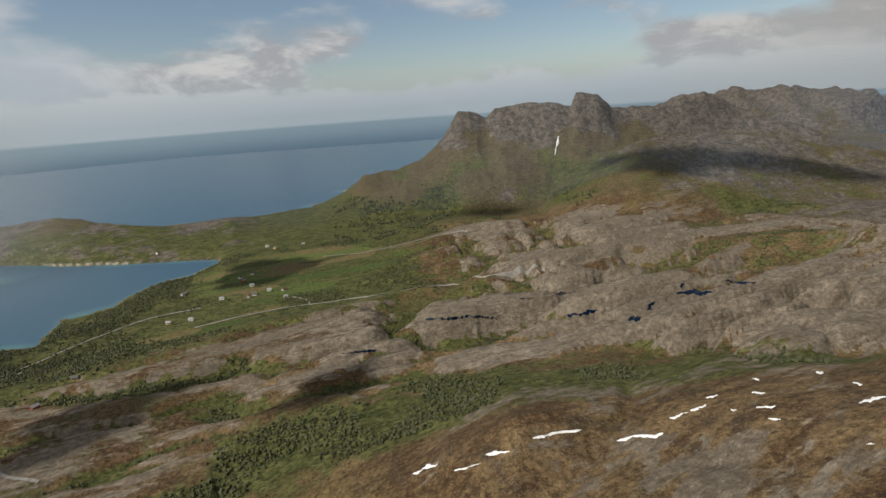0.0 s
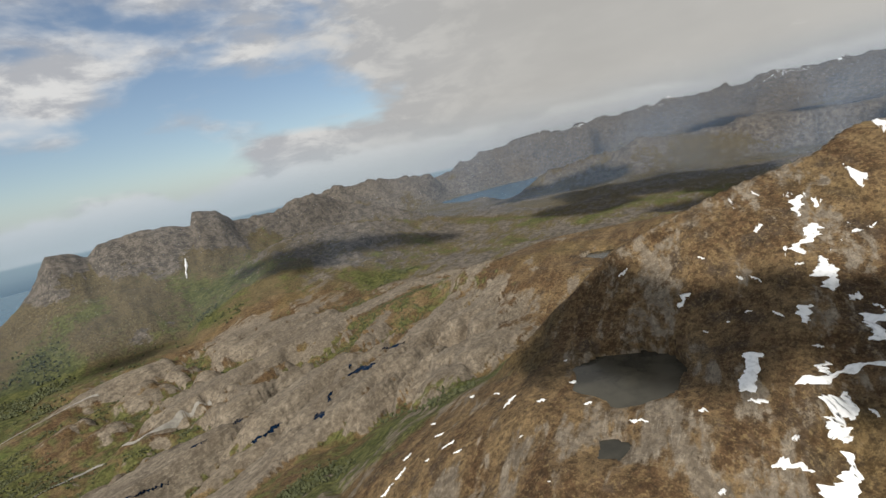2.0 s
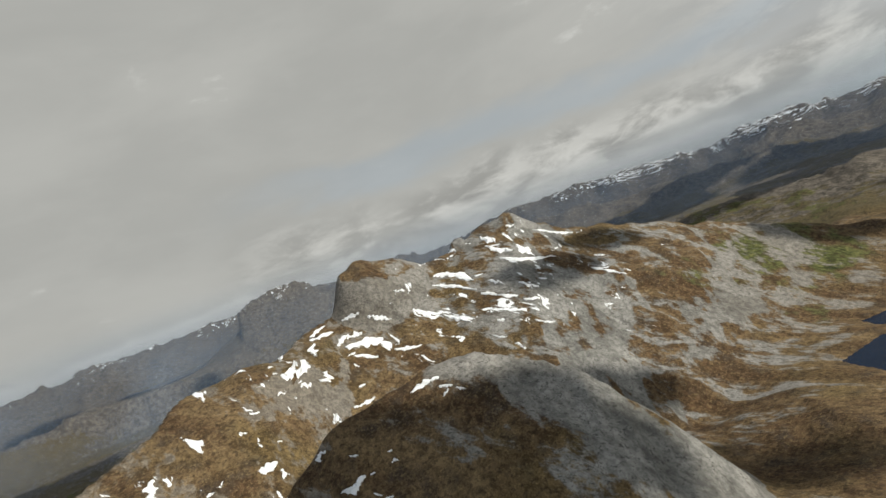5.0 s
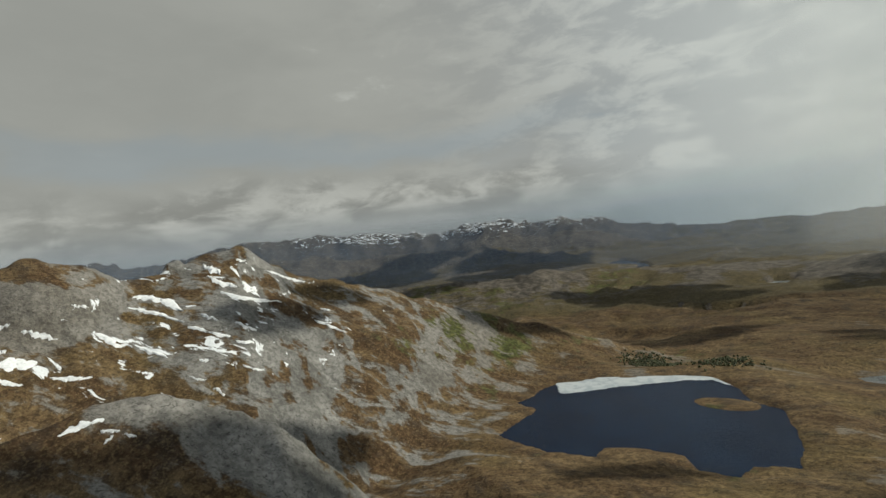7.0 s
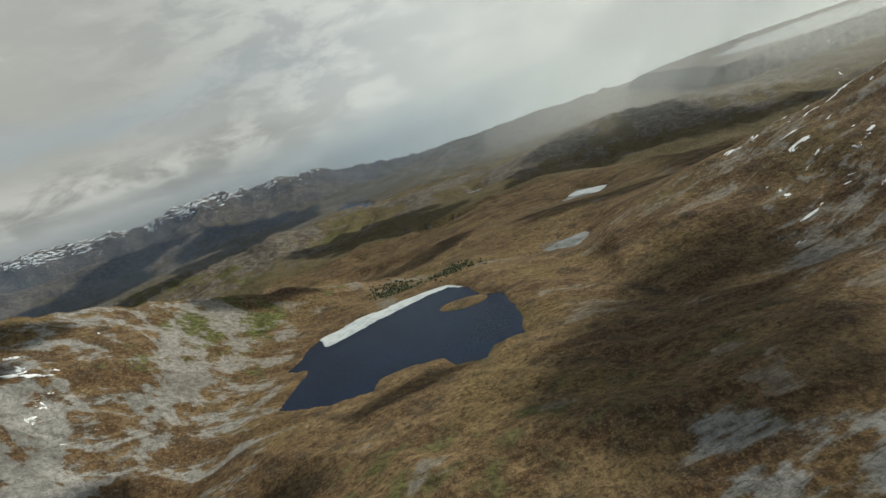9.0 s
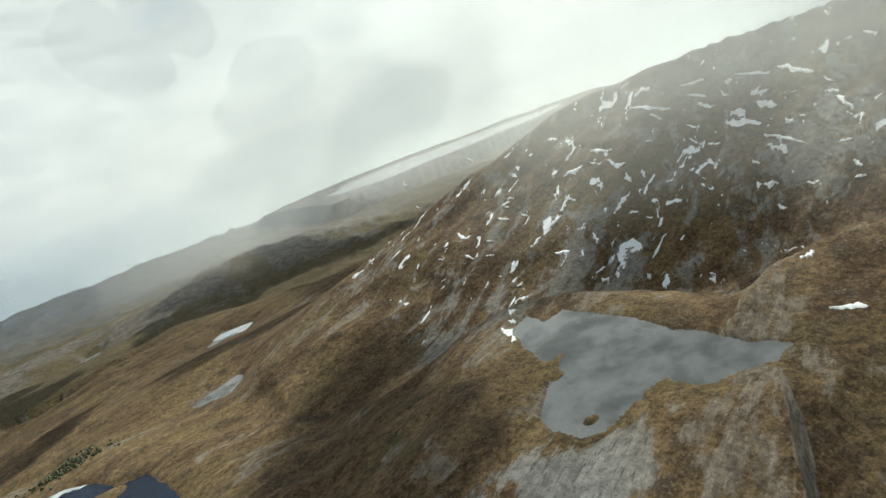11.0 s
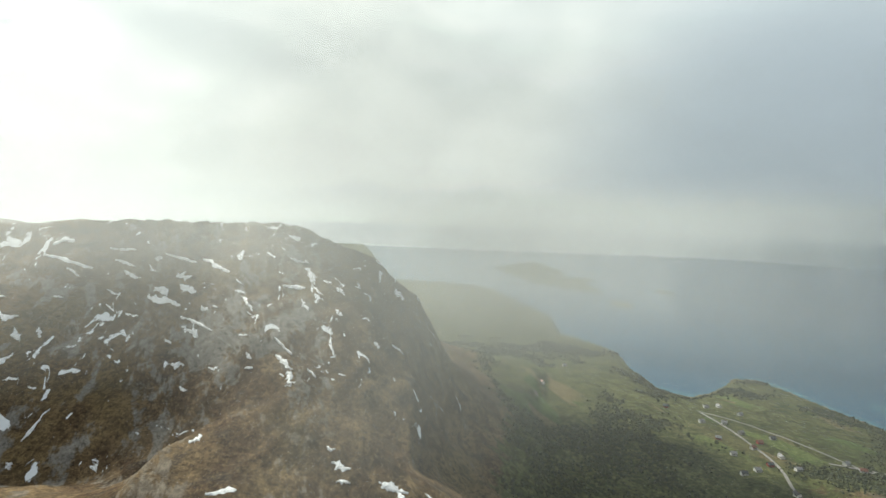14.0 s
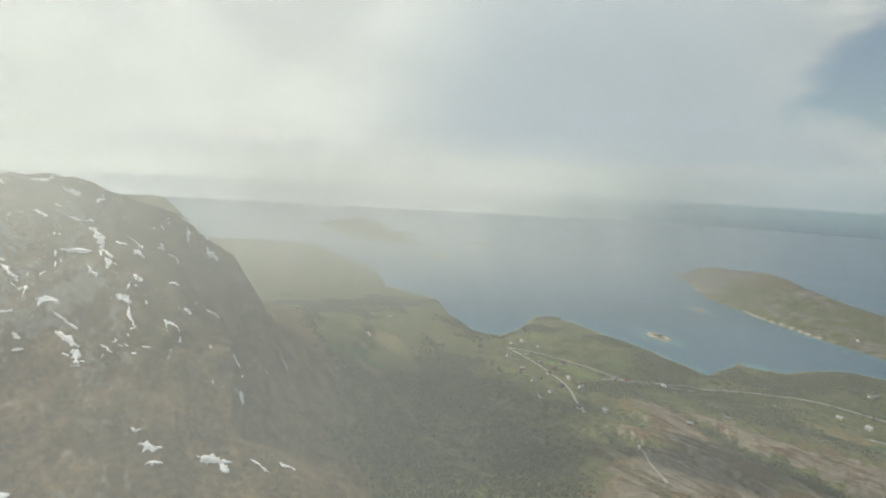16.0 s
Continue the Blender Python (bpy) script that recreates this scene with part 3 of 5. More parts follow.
class Tree:
    """Short hand for wiring a material."""

    def __init__(self, nodes, links):
        self.nodes, self.links = nodes, links

    def put(self, socket, value):
        if isinstance(value, bpy.types.NodeSocket):
            self.links.new(value, socket)
        else:
            socket.default_value = value

    def math(self, op, a, b=0.0, clamp=False):
        n = self.nodes.new("ShaderNodeMath")
        n.operation, n.use_clamp = op, clamp
        self.put(n.inputs[0], a), self.put(n.inputs[1], b)
        return n.outputs[0]

    def ramp(self, v, lo, hi):
        n = self.nodes.new("ShaderNodeMapRange")
        n.interpolation_type = "SMOOTHSTEP"
        self.put(n.inputs["Value"], v), self.put(n.inputs["From Min"], lo), self.put(n.inputs["From Max"], hi)
        return n.outputs[0]

    def noise(self, vec, scale, detail=4.0, rough=0.55, distort=0.0):
        n = self.nodes.new("ShaderNodeTexNoise")
        self.put(n.inputs["Vector"], vec)
        for key, value in (("Scale", scale), ("Detail", detail), ("Roughness", rough), ("Distortion", distort)):
            n.inputs[key].default_value = value
        return n.outputs["Fac"]

    def mix(self, f, a, b):
        n = self.nodes.new("ShaderNodeMix")
        n.data_type = "RGBA"
        self.put(n.inputs[0], f)
        self.put(n.inputs[6], a if not isinstance(a, tuple) else (*a, 1)), self.put(n.inputs[7], b if not isinstance(b, tuple) else (*b, 1))
        return n.outputs[2]

    def attr(self, name):
        n = self.nodes.new("ShaderNodeAttribute")
        n.attribute_name = name
        s = self.nodes.new("ShaderNodeSeparateColor")
        self.links.new(n.outputs["Color"], s.inputs[0])
        return s.outputs

    def coords(self, scale=(1, 1, 1), turn=0.0):
        n = self.nodes.new("ShaderNodeTexCoord")
        m = self.nodes.new("ShaderNodeMapping")
        m.inputs["Scale"].default_value, m.inputs["Rotation"].default_value = scale, (0, 0, turn)
        self.links.new(n.outputs["Object"], m.inputs["Vector"])
        return m.outputs[0]

    def bump(self, height, dist, strength=1.0):
        n = self.nodes.new("ShaderNodeBump")
        n.inputs["Distance"].default_value, n.inputs["Strength"].default_value = dist, strength
        self.put(n.inputs["Height"], height)
        return n.outputs[0]


g = Tree(gn, gl)
co = g.coords()
lie = gn.new("ShaderNodeMapping")
lie.inputs["Scale"].default_value = (0.30, 1.0, 1.0)
gl.new(g.coords((1, 1, 1), radians(-20)), lie.inputs["Vector"])
streak = lie.outputs[0]
big, mid, fine = g.noise(co, 0.008, 5), g.noise(co, 0.05, 6, 0.6), g.noise(co, 0.45, 5, 0.65)
str_a, str_b = g.noise(streak, 0.035, 7, 0.62, 0.6), g.noise(streak, 0.16, 6, 0.65, 0.4)
cover, use = g.attr("cover"), g.attr("use")
heath = g.mix(g.ramp(str_a, 0.38, 0.62), (0.084, 0.051, 0.027), (0.174, 0.121, 0.065))
heath = g.mix(g.ramp(mid, 0.50, 0.66), heath, (0.060, 0.044, 0.031))
heath = g.mix(g.math("MULTIPLY", g.ramp(big, 0.48, 0.66), 0.38), heath, (0.15, 0.118, 0.045))
heath = g.mix(g.math("MULTIPLY", g.math("SUBTRACT", 1.0, g.ramp(use[2], 0.0, 0.5)), 0.75), heath, (0.088, 0.078, 0.042))
heath = g.mix(g.math("MULTIPLY", g.ramp(fine, 0.48, 0.68), 0.6), heath, (0.195, 0.143, 0.071))
clump = g.noise(co, 0.30, 3, 0.6)
heath = g.mix(g.math("MULTIPLY", g.ramp(clump, 0.54, 0.62), 0.55), heath, (0.040, 0.029, 0.019))
grass = g.mix(g.ramp(mid, 0.35, 0.65), (0.060, 0.068, 0.022), (0.118, 0.118, 0.044))
grass = g.mix(g.ramp(str_b, 0.5, 0.68), grass, (0.028, 0.036, 0.012))
grass = g.mix(g.math("MULTIPLY", g.ramp(fine, 0.45, 0.65), 0.6), grass, (0.04, 0.055, 0.016))
rock = g.mix(g.ramp(str_b, 0.36, 0.64), (0.128, 0.107, 0.082), (0.235, 0.200, 0.156))
rock = g.mix(g.ramp(str_a, 0.42, 0.7), rock, (0.145, 0.118, 0.088))
rock = g.mix(g.math('MULTIPLY', g.ramp(g.noise(co, 0.004, 3), 0.45, 0.65), 0.55), rock, (0.122, 0.102, 0.078))
far_rock = g.mix(g.ramp(mid, 0.4, 0.62), (0.070, 0.062, 0.052), (0.140, 0.121, 0.100))
far_rock = g.mix(g.ramp(str_b, 0.52, 0.7), far_rock, (0.18, 0.158, 0.135))
strata_map = gn.new("ShaderNodeMapping")
strata_map.inputs["Scale"].default_value = (0.10, 1.0, 1.6)
gl.new(g.coords((1, 1, 1), radians(-20)), strata_map.inputs["Vector"])
strata = g.noise(strata_map.outputs[0], 0.42, 5, 0.65, 1.2)
rock = g.mix(g.math("MULTIPLY", g.ramp(strata, 0.57, 0.63), 0.5), rock, (0.070, 0.060, 0.048))
rock = g.mix(g.math("MULTIPLY", g.ramp(strata, 0.44, 0.36), 0.5), rock, (0.31, 0.275, 0.225))
rock = g.mix(g.ramp(use[2], 0.05, 0.3), far_rock, rock)
rock = g.mix(g.math("MULTIPLY", g.attr("tone")[0], 0.9), rock, g.mix(g.math('MULTIPLY', g.ramp(strata, 0.54, 0.64), 0.8), g.mix(g.ramp(str_a, 0.37, 0.63), (0.135, 0.136, 0.130), (0.275, 0.272, 0.260)), (0.055, 0.056, 0.053)))
rock = g.mix(g.math("MULTIPLY", g.ramp(fine, 0.54, 0.70), 0.55), rock, (0.11, 0.094, 0.078))
vor = gn.new("ShaderNodeTexVoronoi")
vor.inputs["Scale"].default_value = 0.034
gl.new(streak, vor.inputs["Vector"])
parcel = gn.new("ShaderNodeSeparateColor")
gl.new(vor.outputs["Color"], parcel.inputs[0])
field = g.mix(parcel.outputs[0], (0.055, 0.085, 0.022), (0.115, 0.14, 0.042))
field = g.mix(g.ramp(parcel.outputs[1], 0.6, 0.75), field, (0.145, 0.118, 0.055))
col = g.mix(g.ramp(g.math("ADD", cover[0], g.math("MULTIPLY", g.math("SUBTRACT", mid, 0.5), 1.3)), 0.28, 0.62), heath, grass)
tilled = g.math("MULTIPLY", g.ramp(use[0], 0.25, 0.5), g.ramp(parcel.outputs[2], 0.5, 0.56))
col = g.mix(tilled, col, field)
bare = g.math("ADD", cover[1], g.math("ADD", g.math("MULTIPLY", g.math("SUBTRACT", str_b, 0.5), 0.9), g.math("MULTIPLY", g.math("SUBTRACT", str_a, 0.5), 1.7)))
bare = g.math("ADD", bare, g.math("MULTIPLY", g.math("SUBTRACT", fine, 0.5), 0.22))
stony = g.ramp(bare, 0.42, 0.62)
col = g.mix(stony, col, rock)
col = g.mix(g.math("MULTIPLY", use[1], 0.8), col, (0.46, 0.42, 0.34))
flake = g.math("ADD", g.math("MULTIPLY", g.noise(streak, 0.06, 6, 0.58, 0.8), 0.8), g.math("MULTIPLY", g.noise(co, 0.013, 3), 0.2))
tuft = g.noise(co, 0.20, 6, 0.72, 0.2)
speck = g.noise(co, 0.9, 4, 0.7)
worn = g.math("ADD", g.math("MULTIPLY", tuft, 2.6), g.math("MULTIPLY", speck, 1.1))
worn = g.ramp(worn, 1.5, 2.2)
shade = gn.new("ShaderNodeMix")
shade.data_type, shade.blend_type = "RGBA", "MULTIPLY"
gl.new(g.math("SUBTRACT", 1.0, g.math("MULTIPLY", stony, 0.3)), shade.inputs[0])
gl.new(col, shade.inputs[6])
gl.new(g.mix(worn, (0.50, 0.49, 0.48), (1.16, 1.15, 1.13)), shade.inputs[7])
col = shade.outputs[2]
snowy = g.ramp(g.math("ADD", flake, g.math("MULTIPLY", cover[2], 0.30)), 0.735, 0.755)
snowy = g.math("MULTIPLY", snowy, g.ramp(cover[2], 0.08, 0.2))
col = g.mix(snowy, col, (0.76, 0.78, 0.80))
gl.new(col, gb.inputs["Base Color"])
gb.inputs["Specular IOR Level"].default_value = 0.15
relief = g.math("ADD", g.math("MULTIPLY", str_b, 1.3), g.math("ADD", g.math("MULTIPLY", mid, 2.2), g.math("ADD", g.math("MULTIPLY", fine, 0.35), g.math("MULTIPLY", tuft, 0.5))))
gl.new(g.bump(relief, 1.1, 1.0), gb.inputs["Normal"])
ground_me.materials.append(ground_mat)
ground = tagged(new("ground", ground_me), "rocky brown heath and green lowland reaching the coast", "ground", kind="structure")

# ---- sea and lakes ----
water_mat, an, al, ab = material("sea_water", 0.22)
w = Tree(an, al)
wco = w.coords()
deep = w.attr("depth")[0]
wcol = w.mix(w.ramp(w.math("ADD", deep, w.math("MULTIPLY", w.math("SUBTRACT", w.noise(wco, 0.012, 4), 0.5), 0.5)), 0.35, 0.95), (0.046, 0.098, 0.150), (0.09, 0.20, 0.205))
al.new(wcol, ab.inputs["Base Color"])
al.new(w.bump(w.noise(wco, 0.09, 5, 0.6), 0.5, 0.5), ab.inputs["Normal"])
ab.inputs["Specular IOR Level"].default_value = 0.035
sr = np.concatenate([[0.0], np.geomspace(700, 5600, 120)])
saz_ = np.linspace(0, 360, 360, endpoint=False)
sx, sy = at(saz_[None, :], sr[:, None])
sea_me = grid_mesh("sea", sx, sy, sx * 0)
sin_ = land(sx, sy)[1]
paint(sea_me, "depth", smooth(-75, -5, sin_) * 0.62)
sea_me.materials.append(water_mat)
tagged(new("sea", sea_me), "blue open sea with turquoise shallows", "sea", kind="structure")

lake_mat, ln, ll, lb = material("lake_water", 0.16)
k = Tree(ln, ll)
ll.new(k.mix(k.ramp(k.noise(k.coords(), 0.02, 3), 0.35, 0.65), (0.002, 0.009, 0.026), (0.003, 0.013, 0.034)), lb.inputs["Base Color"])
lb.inputs["Specular IOR Level"].default_value = 0.1
ll.new(k.bump(k.noise(k.coords((1, 2.5, 1), radians(35)), 0.40, 4, 0.6), 0.6, 0.9), lb.inputs["Normal"])


def lake_sheet(name, level, pts, mat, rag, label, category, grow=1.5):
    px, py = at(np.array([p[0] for p in pts]), np.array([p[1] for p in pts]))
    step = max((px.max() - px.min()), (py.max() - py.min())) / 90
    gx, gy = np.meshgrid(np.arange(px.min() - 4 * step, px.max() + 4 * step, step), np.arange(py.min() - 4 * step, py.max() + 4 * step, step))
    q = outline_reach(gx, gy, pts, rag)
    keep = (q < grow + step * 0.5)
    bm, made = bmesh.new(), {}

    def vert(i, j):
        if (i, j) not in made:
            made[i, j] = bm.verts.new((gx[i, j], gy[i, j], level))
        return made[i, j]
    for i in range(gx.shape[0] - 1):
        for j in range(gx.shape[1] - 1):
            if keep[i:i + 2, j:j + 2].all():
                bm.faces.new((vert(i, j), vert(i, j + 1), vert(i + 1, j + 1), vert(i + 1, j)))
    me = bpy.data.meshes.new(name)
    bm.to_mesh(me)
    bm.free()
    me.materials.append(mat)
    return tagged(new(name, me), label, category, kind="structure")


# wind-ruffled water; the sky's light on it is put into its pale colour
sheen_water_mat, vn_, vl_, vb_ = material("sky_sheen_water", 0.24)
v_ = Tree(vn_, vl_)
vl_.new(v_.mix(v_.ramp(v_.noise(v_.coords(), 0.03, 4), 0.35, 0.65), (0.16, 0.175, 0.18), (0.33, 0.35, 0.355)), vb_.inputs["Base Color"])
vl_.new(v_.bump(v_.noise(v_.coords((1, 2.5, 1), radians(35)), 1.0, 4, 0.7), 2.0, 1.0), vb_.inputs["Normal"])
tarn_mat, tn_, tl_, tb_ = material("tarn_water", 0.12)
t_ = Tree(tn_, tl_)
tl_.new(t_.mix(t_.ramp(t_.noise(t_.coords(), 0.04, 4), 0.35, 0.65), (0.024, 0.023, 0.018), (0.05, 0.047, 0.036)), tb_.inputs["Base Color"])
tb_.inputs["Specular IOR Level"].default_value = 0.25
tl_.new(t_.bump(t_.noise(t_.coords(), 0.6, 4), 0.2, 0.4), tb_.inputs["Normal"])
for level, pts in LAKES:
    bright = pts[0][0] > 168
    lake_sheet("lake", level, pts, sheen_water_mat if bright else tarn_mat if pts[0][0] < 60 else lake_mat, lake_rag(pts),
               "wind-ruffled mountain lake on the moor, sky sheen painted pale" if bright else "still dark mountain lake and fjord water among brown heath", "lake", 3.0)

# ---- clouds: unseen shade-casting cumulus overhead, sheets for mist and haze about the hills ----
cloud_mat, cn, cl, cb = material("cumulus", 1.0)
cb.inputs["Base Color"].default_value = (0.9, 0.9, 0.9, 1)
cb.inputs["Specular IOR Level"].default_value = 0.0


def unseen_cloud_over(az, r, z, wide, deep, seed, turn=0.0):
    """An unseen cumulus added to shade the ground at that heading and distance."""
    gx, gy = at(az, r)
    height = 1750.0 if 175 < az < 194 else 3200.0 if 194 <= az < 300 else 4500.0 if r > 1000 and 0 < az < 100 else max(1500.0, 0.95 * r)
    foot = Vector((float(gx), float(gy), z)) + way(SUN_AZ, SUN_EL) * (height / math.sin(radians(SUN_EL)))
    rng = random.Random(seed)
    bm = bmesh.new()
    for i in range(9):
        a, d = rng.uniform(0, 6.28), math.sqrt(rng.uniform(0, 0.8))
        size = rng.uniform(0.35, 0.62) * (1.15 - 0.5 * d)
        m = Matrix.Translation((math.cos(a) * d * wide, math.sin(a) * d * deep, rng.uniform(-8, 14))) @ Matrix.Diagonal((wide * size, deep * size, 26 + 20 * size, 1))
        bmesh.ops.create_icosphere(bm, subdivisions=3, radius=1.0, matrix=m)
    for v in bm.verts:
        n = noise.fractal(v.co * 0.025 + Vector((seed, 0, 0)), 1.0, 2.0, 4)
        v.co += Vector((v.co.x, v.co.y, 0)).normalized() * n * 14 + Vector((0, 0, max(n, -0.4) * 10))
    for f in bm.faces:
        f.smooth = True
    me = bpy.data.meshes.new("cloud")
    bm.to_mesh(me)
    bm.free()
    me.materials.append(cloud_mat)
    ob = new("cloud", me)
    ob.matrix_world = Matrix.Translation(foot) @ pose(0, 0, 0, 0, 0, -az + turn)
    return tagged(ob, "unseen grey-white cumulus cloud added to shade the land", "cloud", "cumulus clouds", kind="stuff")


# some of these clouds only darken hollows, woods, the dome and the lowland
# heading, distance, height, half widths, seed, turn
SHADES_A = [(55, 345, 175, 62, 62, 1, 25), (72, 350, 170, 70, 45, 2, 30), (86, 330, 175, 60, 40, 14, 30), (194, 335, 145, 112, 56, 3, -30),
            (205, 505, 180, 120, 62, 36, -35), (184, 262, 140, 88, 42, 4, -20), (197, 420, 160, 85, 46, 18, -35), (205, 1050, 150, 260, 90, 19, -10),
            (196, 1500, 130, 400, 140, 35, 0), (161, 395, 135, 42, 16, 20, 20), (139, 330, 140, 46, 18, 21, 35), (125, 440, 165, 62, 22, 22, 30),
            (130, 345, 140, 54, 24, 41, 30)]
SHADES_B = [(127, 690, 265, 62, 20, 42, 10), (143, 770, 140, 90, 30, 23, 10), (163, 900, 130, 190, 40, 24), (172, 1350, 110, 480, 150, 43),
            (186, 860, 110, 150, 45, 44), (-20, 1080, 15, 105, 75, 5, 10), (-36, 600, 15, 90, 46, 38, 20), (-12, 520, 15, 60, 26, 39, 10),
            (23, 1560, 110, 170, 90, 6, 10), (35, 1700, 110, 260, 80, 7, 20), (5, 1420, 40, 90, 36, 25), (62, 2150, 80, 520, 420, 8, 0),
            (76, 1700, 100, 330, 260, 15, 0)]
SHADES_C = [(88, 2750, 150, 330, 330, 17, 0), (52, 2900, 60, 420, 260, 26, 0), (72, 3800, 150, 500, 420, 27, 0), (118, 2100, 120, 520, 420, 9, 0),
            (145, 2700, 140, 760, 520, 28, 0), (138, 1700, 110, 260, 120, 16, 0), (106, 285, 215, 58, 48, 10, 10), (119, 265, 190, 40, 34, 33, 0),
            (283, 560, 40, 190, 110, 34, 20), (296, 610, 25, 190, 90, 45, 10), (268, 760, 120, 120, 80, 37, 0), (287, 700, 30, 170, 100, 40, 0),
            (120, 610, 240, 60, 26, 11, 30)]
SHADES_D = [(270, 540, 120, 110, 60, 29, 0), (232, 560, 200, 170, 70, 31, 20), (285, 760, 40, 150, 60, 30, 0)]
for row in SHADES_A + SHADES_B + SHADES_C + SHADES_D:
    unseen_cloud_over(*row)


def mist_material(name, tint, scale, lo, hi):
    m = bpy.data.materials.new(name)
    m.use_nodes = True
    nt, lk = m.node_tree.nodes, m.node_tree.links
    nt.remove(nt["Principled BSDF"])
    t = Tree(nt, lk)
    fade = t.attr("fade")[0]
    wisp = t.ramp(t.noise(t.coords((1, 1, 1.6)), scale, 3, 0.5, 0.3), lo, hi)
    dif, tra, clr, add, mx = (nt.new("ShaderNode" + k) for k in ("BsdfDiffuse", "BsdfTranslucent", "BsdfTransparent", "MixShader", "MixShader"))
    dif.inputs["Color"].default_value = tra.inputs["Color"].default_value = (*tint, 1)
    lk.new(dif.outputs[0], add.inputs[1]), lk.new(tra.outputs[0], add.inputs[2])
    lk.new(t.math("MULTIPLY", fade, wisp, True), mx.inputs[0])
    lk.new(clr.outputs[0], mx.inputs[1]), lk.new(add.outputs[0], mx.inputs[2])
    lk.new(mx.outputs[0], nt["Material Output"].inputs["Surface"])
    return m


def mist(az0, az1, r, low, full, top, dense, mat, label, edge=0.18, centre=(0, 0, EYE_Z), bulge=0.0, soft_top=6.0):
    """A curved half-clear sheet standing for mist and haze; its density grows from the elevation low to full."""
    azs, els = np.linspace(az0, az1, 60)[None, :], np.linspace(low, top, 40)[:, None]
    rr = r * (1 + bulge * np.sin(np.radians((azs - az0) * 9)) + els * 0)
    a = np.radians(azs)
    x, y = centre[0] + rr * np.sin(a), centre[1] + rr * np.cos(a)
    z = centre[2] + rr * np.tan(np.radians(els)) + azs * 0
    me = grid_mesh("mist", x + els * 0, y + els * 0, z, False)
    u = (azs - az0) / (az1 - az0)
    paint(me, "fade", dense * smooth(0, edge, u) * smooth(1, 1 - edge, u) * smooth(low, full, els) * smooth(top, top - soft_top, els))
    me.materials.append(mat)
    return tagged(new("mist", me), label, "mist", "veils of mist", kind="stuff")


# tinted sheets imitate the blue of distance; the other veils stand for mist
blue_haze_sheet = mist_material("blue_haze_sheet", (0.21, 0.31, 0.46), 0.0016, 0.2, 0.5)
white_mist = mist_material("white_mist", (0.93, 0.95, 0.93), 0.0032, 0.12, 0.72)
mist(26, 205, 2150, -9, -5.5, 5, 0.20, blue_haze_sheet, "thin blue sheet standing in for haze before the far mountains")
mist(26, 205, 2650, -8, -5.0, 5, 0.20, blue_haze_sheet, "thin blue sheet standing in for haze before the far mountains")
mist(-34, 44, 1480, -13.5, -9, 4, 0.13, blue_haze_sheet, "thin blue sheet standing in for haze before the mountain", edge=0.3)
mist(34, 182, 3650, -6, -4.0, 4, 0.24, blue_haze_sheet, "blue sheet standing in for haze over the far fjords")
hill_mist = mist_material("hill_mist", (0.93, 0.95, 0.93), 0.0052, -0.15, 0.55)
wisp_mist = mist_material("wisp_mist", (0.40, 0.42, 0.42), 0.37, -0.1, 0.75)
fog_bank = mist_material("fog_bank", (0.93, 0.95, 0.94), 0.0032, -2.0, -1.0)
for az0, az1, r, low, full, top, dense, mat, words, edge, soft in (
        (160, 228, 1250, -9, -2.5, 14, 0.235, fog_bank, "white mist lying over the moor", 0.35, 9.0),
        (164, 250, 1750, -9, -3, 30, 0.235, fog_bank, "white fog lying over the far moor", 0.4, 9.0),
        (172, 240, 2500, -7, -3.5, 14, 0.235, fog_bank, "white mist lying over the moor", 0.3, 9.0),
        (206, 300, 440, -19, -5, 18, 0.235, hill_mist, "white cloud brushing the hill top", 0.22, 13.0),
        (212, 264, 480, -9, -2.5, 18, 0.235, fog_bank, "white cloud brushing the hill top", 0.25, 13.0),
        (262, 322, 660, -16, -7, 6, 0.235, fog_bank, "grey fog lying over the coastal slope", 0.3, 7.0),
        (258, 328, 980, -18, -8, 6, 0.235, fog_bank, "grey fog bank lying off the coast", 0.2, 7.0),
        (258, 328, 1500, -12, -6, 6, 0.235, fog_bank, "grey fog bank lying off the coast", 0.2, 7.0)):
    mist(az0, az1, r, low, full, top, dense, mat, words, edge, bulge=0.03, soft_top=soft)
# sheets added as a wisp of grey cloud hanging beside the flight's end
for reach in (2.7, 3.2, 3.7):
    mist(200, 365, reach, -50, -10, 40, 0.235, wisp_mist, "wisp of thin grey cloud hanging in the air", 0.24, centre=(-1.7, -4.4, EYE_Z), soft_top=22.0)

# ---- things lying on the land ----
LOG_R = np.log(RS[1:])


def ground_at(az, r):
    fa = (np.asarray(az) % 360.0) / 360.0 * AZ_N
    fr = np.clip((np.log(np.maximum(r, RS[1])) - LOG_R[0]) / (LOG_R[1] - LOG_R[0]), 0, R_N - 3) + 1
    a0, r0 = np.floor(fa).astype(int), np.floor(fr).astype(int)
    u, v = fa - a0, fr - r0
    a0, a1 = a0 % AZ_N, (a0 + 1) % AZ_N
    return (GZ[r0, a0] * (1 - u) + GZ[r0, a1] * u) * (1 - v) + (GZ[r0 + 1, a0] * (1 - u) + GZ[r0 + 1, a1] * u) * v


def meet(az, el):
    """Where the line of sight from the flight at that heading and elevation comes down on the land."""
    az, el = np.broadcast_arrays(np.atleast_1d(np.asarray(az, float)), np.atleast_1d(np.asarray(el, float)))
    rs = np.geomspace(180, 4500, 1400)
    zs = ground_at(az[:, None] + rs[None, :] * 0, rs[None, :] + az[:, None] * 0)
    under = zs > EYE_Z + rs[None, :] * np.tan(np.radians(el))[:, None]
    r = rs[np.where(under.any(1), under.argmax(1), len(rs) - 1)]
    x, y = at(az, r)
    return x, y, ground_at(az, r), r


